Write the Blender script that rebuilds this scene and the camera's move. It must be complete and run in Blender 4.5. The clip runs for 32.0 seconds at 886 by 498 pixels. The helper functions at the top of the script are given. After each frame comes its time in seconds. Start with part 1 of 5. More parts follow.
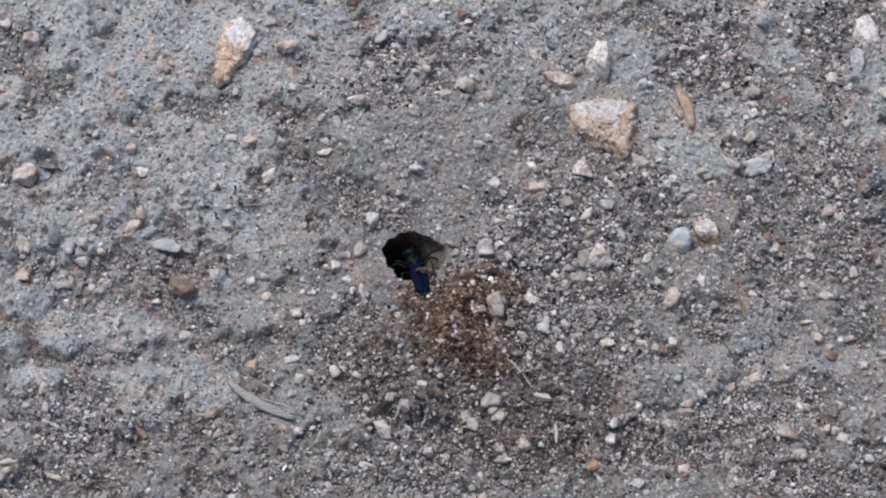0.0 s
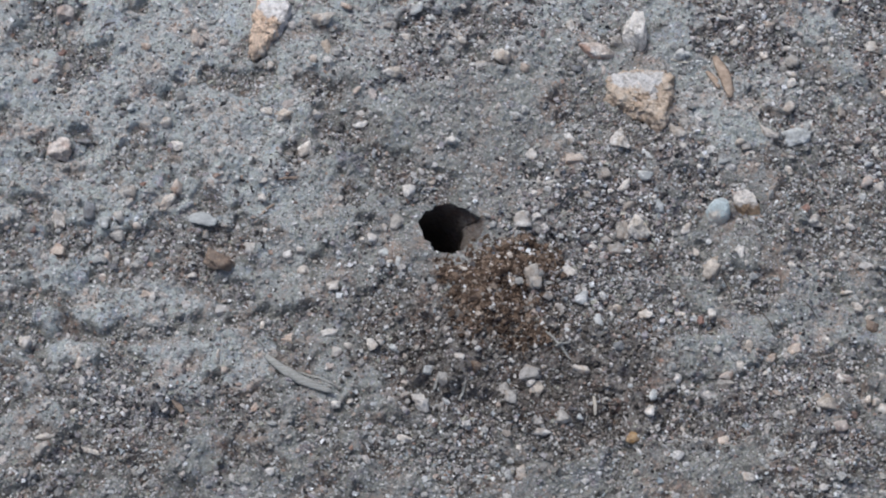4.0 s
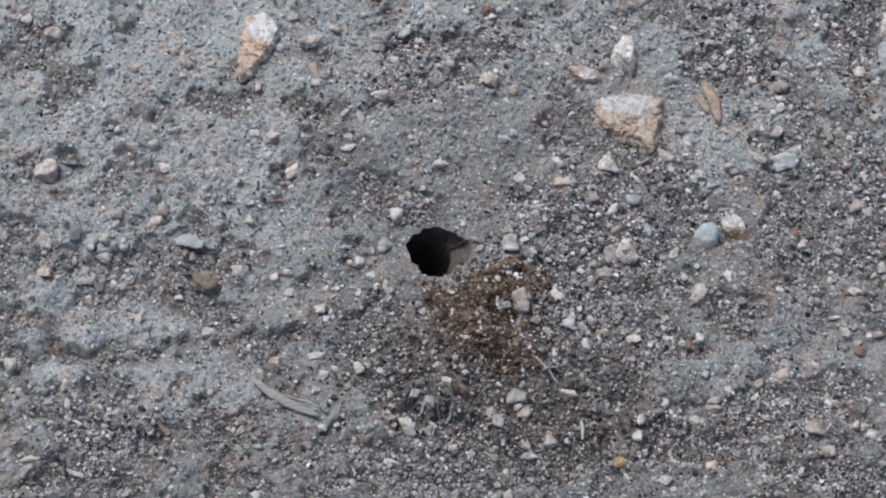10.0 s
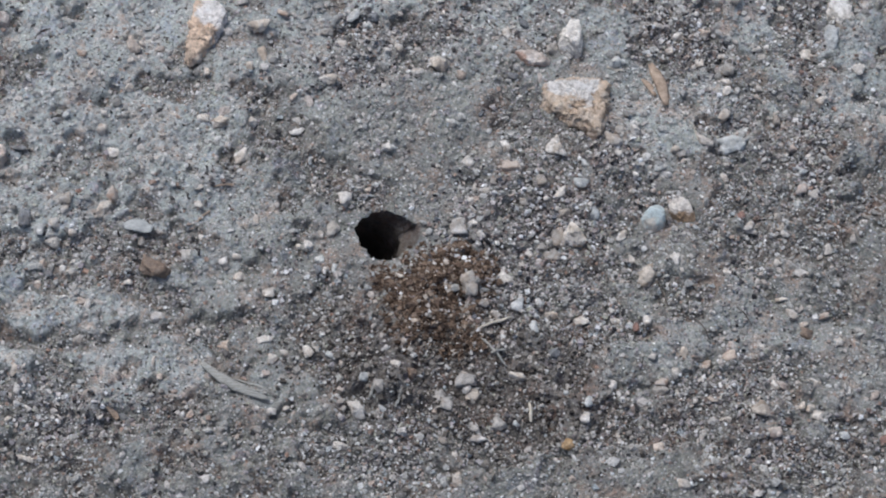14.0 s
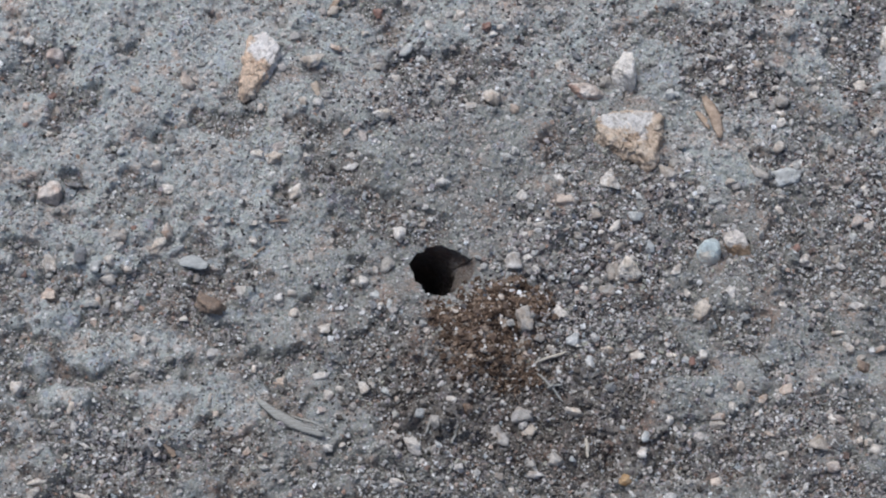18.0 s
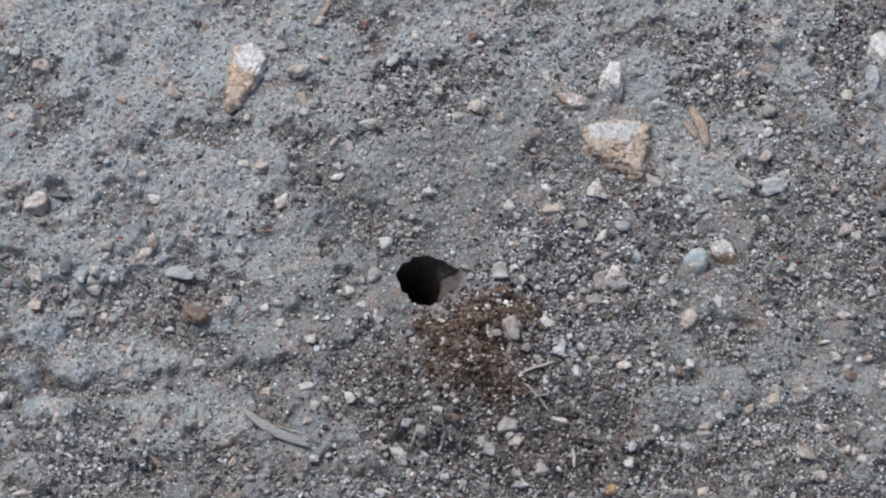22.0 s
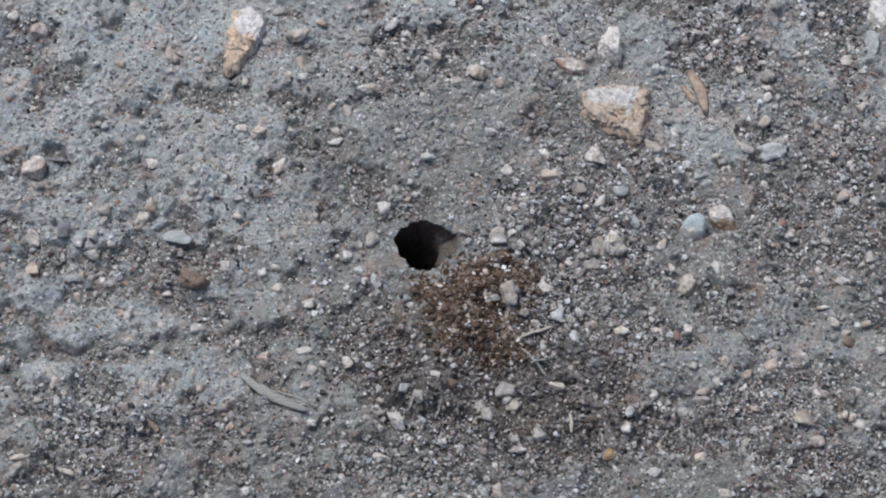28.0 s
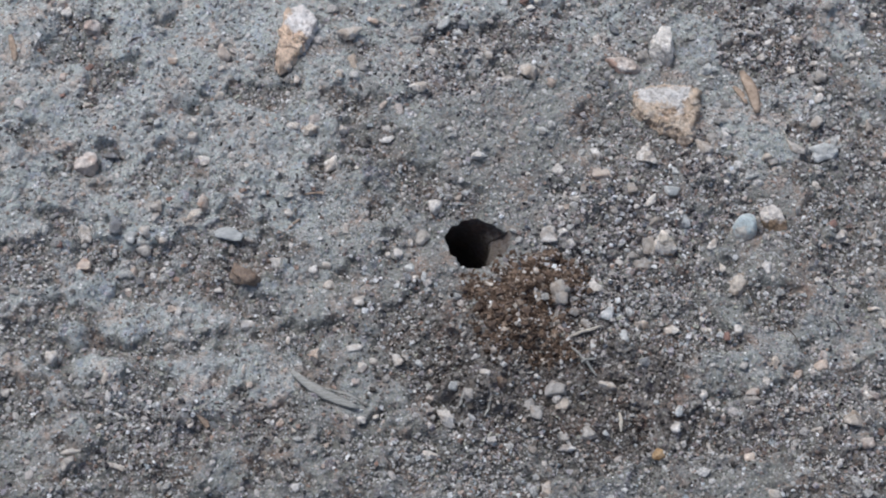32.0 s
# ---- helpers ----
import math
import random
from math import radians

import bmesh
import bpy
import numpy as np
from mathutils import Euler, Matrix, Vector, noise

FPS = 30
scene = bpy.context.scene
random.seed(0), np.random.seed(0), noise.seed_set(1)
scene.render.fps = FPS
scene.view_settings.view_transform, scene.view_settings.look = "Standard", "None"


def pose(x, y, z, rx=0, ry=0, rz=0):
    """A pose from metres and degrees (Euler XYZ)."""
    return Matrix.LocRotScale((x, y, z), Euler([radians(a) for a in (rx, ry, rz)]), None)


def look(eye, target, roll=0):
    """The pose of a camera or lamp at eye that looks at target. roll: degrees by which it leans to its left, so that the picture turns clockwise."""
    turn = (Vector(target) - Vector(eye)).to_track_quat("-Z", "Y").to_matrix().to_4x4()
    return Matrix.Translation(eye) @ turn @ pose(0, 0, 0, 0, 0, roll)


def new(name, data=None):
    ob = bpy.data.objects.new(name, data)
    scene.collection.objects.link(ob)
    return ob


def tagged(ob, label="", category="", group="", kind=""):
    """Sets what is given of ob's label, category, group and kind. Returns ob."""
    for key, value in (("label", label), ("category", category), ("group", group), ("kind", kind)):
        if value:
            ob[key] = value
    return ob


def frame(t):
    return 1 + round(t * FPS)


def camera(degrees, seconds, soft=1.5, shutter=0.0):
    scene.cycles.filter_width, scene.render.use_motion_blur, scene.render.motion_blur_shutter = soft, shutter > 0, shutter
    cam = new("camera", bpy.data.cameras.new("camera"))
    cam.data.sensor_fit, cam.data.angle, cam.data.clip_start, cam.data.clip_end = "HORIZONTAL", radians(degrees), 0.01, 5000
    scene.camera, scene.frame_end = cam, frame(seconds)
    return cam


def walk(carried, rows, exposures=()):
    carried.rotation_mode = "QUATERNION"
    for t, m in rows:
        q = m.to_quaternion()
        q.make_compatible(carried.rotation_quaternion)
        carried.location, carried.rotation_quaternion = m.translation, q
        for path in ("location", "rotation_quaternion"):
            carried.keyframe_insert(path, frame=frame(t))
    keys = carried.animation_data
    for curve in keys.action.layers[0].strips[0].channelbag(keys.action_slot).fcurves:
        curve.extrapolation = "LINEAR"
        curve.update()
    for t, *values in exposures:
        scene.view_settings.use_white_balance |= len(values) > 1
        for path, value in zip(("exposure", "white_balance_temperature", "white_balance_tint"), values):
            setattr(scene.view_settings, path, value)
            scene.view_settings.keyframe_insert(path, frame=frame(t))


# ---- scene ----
cam = camera(20.0, 32.0, soft=1.97)
PATH = [
    (0, pose(0.00108, -0.24596, 0.42582, 30.199, -0.669, 0.134)), (0.5, pose(0.00120, -0.24514, 0.42635, 29.962, -0.549, 0.068)),
    (1, pose(0.00046, -0.24537, 0.42482, 29.713, -0.302, 0.054)), (1.5, pose(0.00016, -0.24610, 0.42436, 29.485, -0.174, 0.239)),
    (2, pose(0.00026, -0.24702, 0.42391, 29.638, -0.207, 0.249)), (2.5, pose(0.00051, -0.24437, 0.42464, 29.719, 0.052, -0.211)),
    (3, pose(-0.00058, -0.24509, 0.42366, 30.076, 0.340, 0.065)), (3.5, pose(-0.00005, -0.24567, 0.42257, 29.795, 0.233, 0.188)),
    (5.5, pose(0.00049, -0.24793, 0.42252, 29.852, -0.004, 0.310)), (6, pose(-0.00108, -0.24692, 0.42264, 30.738, 0.392, 0.425)),
    (6.5, pose(0.00042, -0.24744, 0.42170, 30.767, 0.231, 0.323)), (7, pose(0.00134, -0.24696, 0.42188, 30.503, 0.074, 0.140)),
    (7.5, pose(0.00027, -0.24746, 0.42226, 30.570, 0.141, 0.313)), (8, pose(-0.00047, -0.24736, 0.42177, 30.493, 0.156, 0.356)),
    (8.5, pose(0.00018, -0.24730, 0.42183, 30.331, 0.281, 0.421)), (9, pose(-0.00030, -0.24734, 0.42124, 30.027, 0.155, 0.495)),
    (9.5, pose(-0.00006, -0.24724, 0.42091, 29.861, 0.006, 0.426)), (10, pose(-0.00027, -0.24623, 0.42104, 30.409, -0.295, 0.281)),
    (10.5, pose(-0.00004, -0.24611, 0.42084, 30.134, -0.440, 0.087)), (11, pose(0.00082, -0.24591, 0.42197, 30.103, -0.613, 0.064)),
    (11.4, pose(-0.00015, -0.24439, 0.42355, 29.725, -0.893, -0.452)), (11.5, pose(0.00137, -0.24647, 0.42143, 30.167, -1.013, -0.302)),
    (12, pose(0.00178, -0.24663, 0.42161, 29.817, -1.150, -0.139)), (12.5, pose(0.00136, -0.24645, 0.42229, 30.085, -1.621, -0.413)),
    (13, pose(0.00208, -0.24719, 0.42207, 30.136, -1.540, -0.624)), (13.5, pose(0.00230, -0.24734, 0.42207, 29.892, -1.285, -0.461)),
    (14, pose(0.00148, -0.24667, 0.42273, 29.985, -1.021, -0.392)), (14.5, pose(0.00166, -0.24737, 0.42192, 30.096, -0.848, -0.470)),
    (16.5, pose(0.00100, -0.24297, 0.42495, 29.481, -0.846, -0.496)), (17, pose(-0.00031, -0.24338, 0.42416, 29.907, -0.428, -0.162)),
    (17.5, pose(-0.00064, -0.24324, 0.42446, 30.147, -0.162, -0.047)), (18, pose(-0.00084, -0.24262, 0.42481, 30.248, -0.001, -0.203)),
    (18.5, pose(0.00171, -0.24308, 0.42337, 30.281, 0.172, -0.081)), (19, pose(-0.00005, -0.24276, 0.42388, 30.200, -0.061, -0.216)),
    (19.5, pose(0.00108, -0.24262, 0.42372, 30.236, -0.430, -0.051)), (20, pose(0.00034, -0.24233, 0.42331, 30.148, -0.401, -0.005)),
    (20.5, pose(-0.00014, -0.24306, 0.42395, 30.689, -0.369, -0.061)), (21, pose(0.00034, -0.24267, 0.42328, 30.332, -0.179, -0.032)),
    (21.5, pose(0.00021, -0.24318, 0.42316, 30.048, -0.264, -0.347)), (22, pose(0.00103, -0.24343, 0.42337, 30.638, -0.036, -0.320)),
    (22.5, pose(0.00081, -0.24344, 0.42364, 31.014, -0.019, -0.370)), (23, pose(0.00084, -0.24370, 0.42418, 30.880, 0.096, -0.637)),
    (23.5, pose(0.00019, -0.24362, 0.42401, 30.405, 0.147, -0.346)), (24, pose(0.00034, -0.24359, 0.42469, 30.479, 0.191, -0.327)),
    (24.5, pose(0.00016, -0.24325, 0.42399, 30.277, 0.654, -0.361)), (25, pose(-0.00018, -0.24345, 0.42407, 30.531, 0.690, -0.538)),
    (25.5, pose(-0.00073, -0.24197, 0.42442, 29.922, 0.330, -0.350)), (27.5, pose(0.00195, -0.24434, 0.42192, 29.822, 0.187, -0.178)),
    (28, pose(0.00270, -0.24376, 0.42267, 29.913, 0.046, -0.162)), (28.5, pose(0.00195, -0.24340, 0.42423, 30.341, 0.086, -0.320)),
    (29, pose(0.00271, -0.24406, 0.42391, 30.401, 0.277, 0.126)), (29.5, pose(0.00114, -0.24376, 0.42394, 30.049, 0.299, 0.091)),
    (30, pose(0.00049, -0.24371, 0.42382, 29.542, 0.403, 0.320)), (30.5, pose(0.00174, -0.24480, 0.42314, 30.083, 0.559, 0.433)),
    (31, pose(0.00150, -0.24468, 0.42315, 30.050, 0.822, 0.673)), (31.5, pose(0.00073, -0.24533, 0.42254, 30.071, 0.711, 0.728)),
    (32, pose(0.00154, -0.24429, 0.42316, 29.907, 0.734, 0.681)),
]
walk(cam, PATH, [(0.0, -0.17, 6030, 11.5), (1.0, -0.22, 5930, 9.8), (2.6, -0.26, 5880, 7.2), (15.8, -0.27, 5880, 7.2), (17.0, -0.27, 6080, 7.2), (17.9, -0.27, 5880, 7.2), (32.0, -0.27, 5880, 7.2)])

# ---------------------------------------------------------------- light
world = bpy.data.worlds.new("world")
scene.world = world
world.use_nodes = True
SUN_EL, SUN_AZ = radians(63), radians(-42)      # azimuth from +y, clockwise positive
sky = world.node_tree.nodes.new("ShaderNodeTexSky")
sky.sky_type, sky.sun_disc = "NISHITA", False
sky.dust_density = 5.0
sky.sun_elevation, sky.sun_rotation = SUN_EL, SUN_AZ
background = world.node_tree.nodes["Background"]
background.inputs["Strength"].default_value = 0.12
world.node_tree.links.new(sky.outputs["Color"], background.inputs["Color"])

sun_data = bpy.data.lights.new("sun", "SUN")
sun_data.energy, sun_data.angle, sun_data.color = 2.1, radians(22), (1.0, 0.98, 0.95)
sun = new("sun", sun_data)
to_sun = Vector((math.sin(SUN_AZ) * math.cos(SUN_EL), math.cos(SUN_AZ) * math.cos(SUN_EL), math.sin(SUN_EL)))
sun.matrix_world = look(to_sun * 3, (0, 0, 0))

# ---------------------------------------------------------------- materials
MM = 0.001


class Nodes:
    """A small builder for node materials; texture scales are per metre."""

    def __init__(self, name, roughness=0.9, specular=0.25):
        self.m = bpy.data.materials.new(name)
        self.m.use_nodes = True
        self.t = self.m.node_tree
        self.bsdf = self.t.nodes["Principled BSDF"]
        self.bsdf.inputs["Roughness"].default_value = roughness
        self.bsdf.inputs["Specular IOR Level"].default_value = specular

    def node(self, kind, **values):
        n = self.t.nodes.new(kind)
        for key, value in values.items():
            n.inputs[key.replace("_", " ")].default_value = value
        return n

    def link(self, a, b):
        self.t.links.new(a, b)

    def coords(self):
        return self.node("ShaderNodeTexCoord").outputs["Object"]

    def noise(self, at, scale, detail=4.0, rough=0.6):
        n = self.node("ShaderNodeTexNoise", Scale=scale, Detail=detail, Roughness=rough)
        self.link(at, n.inputs["Vector"])
        return n.outputs["Fac"]

    def cells(self, at, scale, feature="F1"):
        n = self.node("ShaderNodeTexVoronoi", Scale=scale)
        n.feature = feature
        self.link(at, n.inputs["Vector"])
        return n

    def cell_value(self, at, scale):
        """One random value a cell."""
        n = self.t.nodes.new("ShaderNodeSeparateColor")
        self.link(self.cells(at, scale).outputs["Color"], n.inputs[0])
        return n.outputs[0]

    def distort(self, at, scale, amount):
        """Coordinates shaken by noise, for ragged cell edges."""
        shake = self.node("ShaderNodeTexNoise", Scale=scale, Detail=3.0)
        self.link(at, shake.inputs["Vector"])
        n = self.t.nodes.new("ShaderNodeVectorMath")
        n.operation = "MULTIPLY_ADD"
        self.link(shake.outputs["Color"], n.inputs[0])
        n.inputs[1].default_value = (amount, amount, amount)
        self.link(at, n.inputs[2])
        return n.outputs[0]

    def ramp(self, fac, stops, mode="LINEAR"):
        n = self.node("ShaderNodeValToRGB")
        n.color_ramp.interpolation = mode
        e = n.color_ramp.elements
        while len(e) < len(stops):
            e.new(0.5)
        for i, (p, c) in enumerate(stops):
            e[i].position, e[i].color = p, (*c, 1)
        self.link(fac, n.inputs["Fac"])
        return n.outputs["Color"]

    def mix(self, fac, a, b, mode="MIX"):
        n = self.t.nodes.new("ShaderNodeMix")
        n.data_type, n.blend_type = "RGBA", mode
        for socket, v in ((n.inputs[0], fac), (n.inputs[6], a), (n.inputs[7], b)):
            if isinstance(v, (int, float)):
                socket.default_value = v
            elif isinstance(v, tuple):
                socket.default_value = (*v, 1)
            else:
                self.link(v, socket)
        return n.outputs[2]

    def math(self, op, a, b=0.0):
        n = self.t.nodes.new("ShaderNodeMath")
        n.operation = op
        for socket, v in ((n.inputs[0], a), (n.inputs[1], b)):
            if isinstance(v, (int, float)):
                socket.default_value = v
            else:
                self.link(v, socket)
        return n.outputs[0]

    def bump(self, height, distance, strength=1.0):
        n = self.node("ShaderNodeBump", Distance=distance)
        if isinstance(strength, float):
            n.inputs["Strength"].default_value = strength
        else:
            self.link(strength, n.inputs["Strength"])
        self.link(height, n.inputs["Height"])
        self.link(n.outputs["Normal"], self.bsdf.inputs["Normal"])

    def colour(self, c):
        self.link(c, self.bsdf.inputs["Base Color"])
        return self.m


def ground_material():
    n = Nodes("dry_crusted_soil", 0.95, 0.12)
    at = n.coords()
    warped = n.distort(at, 900, 0.0009)
    crust = n.node("ShaderNodeAttribute")
    crust.attribute_name = "crust"
    bare = n.ramp(n.noise(at, 110, 7, 0.72), [(0.30, (0.205, 0.185, 0.167)), (0.44, (0.248, 0.233, 0.216)), (0.58, (0.292, 0.282, 0.266)), (0.74, (0.259, 0.239, 0.218))])
    pale = n.ramp(n.noise(at, 80, 7, 0.7), [(0.30, (0.238, 0.228, 0.211)), (0.46, (0.284, 0.278, 0.263)), (0.66, (0.335, 0.331, 0.317))])
    ragged = n.math("MULTIPLY", n.math("SUBTRACT", n.noise(warped, 380, 6, 0.78), 0.5), 2.4)
    base = n.mix(n.ramp(n.math("ADD", crust.outputs["Fac"], ragged), [(0.26, (0, 0, 0)), (0.66, (1, 1, 1))]), bare, pale)
    # where crust passes 1: pale dust and the far side's brighter light painted in
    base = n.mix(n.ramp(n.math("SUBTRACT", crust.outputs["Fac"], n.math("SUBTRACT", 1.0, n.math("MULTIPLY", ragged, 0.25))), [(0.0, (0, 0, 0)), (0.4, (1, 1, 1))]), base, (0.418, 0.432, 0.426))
    loose = n.node("ShaderNodeAttribute")
    loose.attribute_name = "loose"
    dirt = n.ramp(n.noise(at, 300, 6, 0.7), [(0.32, (0.166, 0.141, 0.128)), (0.52, (0.214, 0.190, 0.177)), (0.70, (0.264, 0.242, 0.228))])
    base = n.mix(n.ramp(n.math("SUBTRACT", loose.outputs["Fac"], ragged), [(0.25, (0, 0, 0)), (0.85, (0.90, 0.90, 0.90))]), base, dirt)
    # faint patches of rusty, greenish and lilac dust
    tint = n.ramp(n.noise(at, 120, 6, 0.75), [(0.33, (1.20, 0.93, 0.82)), (0.42, (1.09, 0.98, 0.90)), (0.49, (0.97, 0.99, 1.01)), (0.55, (1.00, 1.01, 0.94)), (0.61, (0.95, 1.00, 1.08)), (0.68, (1.07, 0.96, 1.05))])
    base = n.mix(1.0, base, tint, "MULTIPLY")
    # silt grains bound in the crust, each with its own tone
    for scale, share, low in ((1500, 0.50, 0.45), (3300, 0.50, 0.40)):
        tone = n.ramp(n.cell_value(warped, scale), [(0.0, (low, low * 0.97, low * 0.94)), (0.18, (0.80, 0.78, 0.76)), (0.45, (1.0, 1.0, 1.0)), (0.78, (1.08, 1.08, 1.07)), (0.86, (1.12, 0.97, 0.90)), (0.94, (1.30, 1.29, 1.28)), (1.0, (1.55, 1.54, 1.52))])
        base = n.mix(share, base, n.mix(1.0, base, tone, "MULTIPLY"))
    soil = n.node("ShaderNodeAttribute")
    soil.attribute_name = "soil"
    brown = n.ramp(n.noise(at, 900, 5, 0.7), [(0.3, (0.078, 0.049, 0.034)), (0.55, (0.146, 0.098, 0.070)), (0.75, (0.244, 0.176, 0.132))])
    base = n.mix(soil.outputs["Fac"], base, brown)
    relief = n.math("ADD", n.noise(warped, 900, 7, 0.78), n.math("MULTIPLY", n.cells(warped, 1900).outputs["Distance"], -0.5))
    n.bump(relief, 0.0013, n.math("SUBTRACT", 1.0, n.math("MULTIPLY", crust.outputs["Fac"], 0.35)))
    return n.colour(base)


def grain_material(name, stops, roughness=0.9):
    """Loose grains: one tone a grain, dusty and mottled."""
    n = Nodes(name, roughness, 0.2)
    at = n.coords()
    own = n.node("ShaderNodeNewGeometry").outputs["Random Per Island"]
    tone = n.ramp(own, stops)
    mottle = n.ramp(n.noise(at, 2600, 4, 0.7), [(0.28, (0.55, 0.53, 0.50)), (0.50, (0.98, 0.98, 0.98)), (0.70, (1.30, 1.30, 1.30))])
    n.bump(n.noise(at, 3500, 3), 0.0004, 0.8)
    return n.colour(n.mix(1.0, tone, mottle, "MULTIPLY"))


def stone_material(name, dark, mid, light, stain, stained=0.25, scale=420, roughness=0.85, dusty=0.36, lean=(0, 0, 0), core=None, coarse=False):
    """A small stone: mottled mineral colour with stains of another, pits and dust."""
    n = Nodes(name, roughness, 0.6 if coarse else 0.3)
    at = n.coords()
    shift = n.node("ShaderNodeObjectInfo").outputs["Random"]
    moved = n.t.nodes.new("ShaderNodeVectorMath")
    moved.operation = "ADD"
    n.link(at, moved.inputs[0])
    n.link(shift, moved.inputs[1])
    rise = n.t.nodes.new("ShaderNodeVectorMath")
    rise.operation = "DOT_PRODUCT"
    n.link(at, rise.inputs[0])
    rise.inputs[1].default_value = lean
    at = moved.outputs[0]
    warped = n.distort(at, 800, 0.0008)
    body = n.ramp(n.noise(warped, scale, 7, 0.72), [(0.34, dark), (0.50, mid), (0.64, light)])
    # iron stains; with lean they keep to one side of the stone
    stains = n.math("SUBTRACT", n.math("SUBTRACT", n.math("MULTIPLY", n.noise(warped, scale * 0.6, 6, 0.68), 1.8), 0.4), rise.outputs["Value"])
    if core:
        # stains gather round one place of the stone: its x and y and how fast they thin out
        gap = n.t.nodes.new("ShaderNodeVectorMath")
        gap.operation = "DISTANCE"
        n.link(n.coords(), gap.inputs[0])
        gap.inputs[1].default_value = (core[0], core[1], 0.002)
        stains = n.math("SUBTRACT", n.math("ADD", stains, 0.22), n.math("MULTIPLY", gap.outputs["Value"], core[2]))
    spots = n.ramp(stains, [(0.62 - stained * 0.4, (0, 0, 0)), (0.70 - stained * 0.34, (1, 1, 1))])
    c = n.mix(n.math("MULTIPLY", spots, 0.85), body, stain)
    facets = n.ramp(n.cell_value(warped, 1300), [(0.0, (0.82, 0.80, 0.78)), (0.4, (1.0, 0.99, 0.98)), (1.0, (1.22, 1.22, 1.22))])
    c = n.mix(0.75, c, n.mix(1.0, c, facets, "MULTIPLY"))
    grit = n.ramp(n.noise(at, 3200, 4, 0.75), [(0.34, (0.68, 0.65, 0.61)), (0.46, (1.0, 1.0, 1.0)), (0.66, (1.18, 1.17, 1.15))])
    c = n.mix(0.7, c, n.mix(1.0, c, grit, "MULTIPLY"))
    vary = n.ramp(shift, [(0.0, (0.92, 0.88, 0.86)), (0.5, (1.04, 0.99, 0.95)), (1.0, (1.15, 1.08, 1.02))])
    c = n.mix(1.0, c, vary, "MULTIPLY")
    dust = n.ramp(n.noise(at, 700, 5, 0.65), [(0.34, (0.05, 0.05, 0.05)), (0.66, (0.62, 0.62, 0.62))])
    c = n.mix(n.math("MULTIPLY", dust, dusty), c, (0.52, 0.485, 0.445))
    if coarse:
        crystals = n.ramp(n.noise(warped, 900, 4, 0.7), [(0.36, (0.64, 0.61, 0.58)), (0.47, (1.0, 1.0, 1.0)), (0.64, (1.14, 1.14, 1.14))])
        c = n.mix(1.0, c, crystals, "MULTIPLY")
        n.bump(n.noise(warped, 650, 7, 0.72), 0.0009, 0.9)
    else:
        n.bump(n.noise(warped, 1300, 7, 0.75), 0.0005, 0.9)
    return n.colour(c)


def fibre_material(name, dark, light, scale=(300, 3000, 3000)):
    n = Nodes(name, 0.85, 0.2)
    at = n.coords()
    stretch = n.node("ShaderNodeMapping", Scale=scale)
    n.link(at, stretch.inputs["Vector"])
    grain = n.noise(stretch.outputs["Vector"], 1.0, 4, 0.7)
    n.bump(grain, 0.0002, 0.6)
    return n.colour(n.ramp(grain, [(0.32, dark), (0.68, light)]))


SOIL = ground_material()
MIXED = grain_material("mixed_sand_grains", [(0.0, (0.060, 0.057, 0.058)), (0.07, (0.110, 0.100, 0.098)), (0.20, (0.242, 0.224, 0.206)), (0.34, (0.407, 0.367, 0.381)), (0.42, (0.427, 0.423, 0.347)), (0.50, (0.470, 0.438, 0.402)), (0.56, (0.377, 0.251, 0.193)), (0.62, (0.554, 0.479, 0.418)), (0.68, (0.215, 0.151, 0.126)), (0.74, (0.511, 0.500, 0.479)), (0.80, (0.347, 0.381, 0.397)), (0.88, (0.600, 0.570, 0.545)), (1.0, (0.830, 0.815, 0.795))])
PALE_SAND = grain_material("pale_crust_sand", [(0.0, (0.090, 0.085, 0.085)), (0.05, (0.190, 0.178, 0.170)), (0.16, (0.300, 0.285, 0.268)), (0.34, (0.380, 0.368, 0.352)), (0.55, (0.420, 0.412, 0.390)), (0.63, (0.400, 0.320, 0.275)), (0.70, (0.450, 0.435, 0.450)), (0.80, (0.500, 0.490, 0.465)), (0.90, (0.640, 0.625, 0.600)), (1.0, (0.920, 0.910, 0.890))])
LUMP = grain_material("pale_crust_lumps", [(0.0, (0.270, 0.255, 0.235)), (0.35, (0.390, 0.376, 0.352)), (0.65, (0.480, 0.468, 0.445)), (0.80, (0.520, 0.460, 0.415)), (1.0, (0.680, 0.665, 0.640))], 0.95)
DARK = grain_material("dark_gravel_grains", [(0.0, (0.026, 0.026, 0.031)), (0.22, (0.094, 0.085, 0.086)), (0.36, (0.250, 0.218, 0.208)), (0.46, (0.112, 0.131, 0.159)), (0.56, (0.376, 0.343, 0.343)), (0.66, (0.229, 0.159, 0.131)), (0.74, (0.553, 0.507, 0.497)), (0.84, (0.644, 0.586, 0.530)), (0.92, (0.738, 0.715, 0.715)), (1.0, (0.930, 0.930, 0.930))])
CRUMB = grain_material("grey_soil_crumbs", [(0.0, (0.042, 0.036, 0.034)), (0.25, (0.108, 0.094, 0.082)), (0.55, (0.198, 0.175, 0.156)), (0.78, (0.301, 0.274, 0.245)), (0.90, (0.433, 0.401, 0.364)), (1.0, (0.710, 0.669, 0.625))], 0.95)
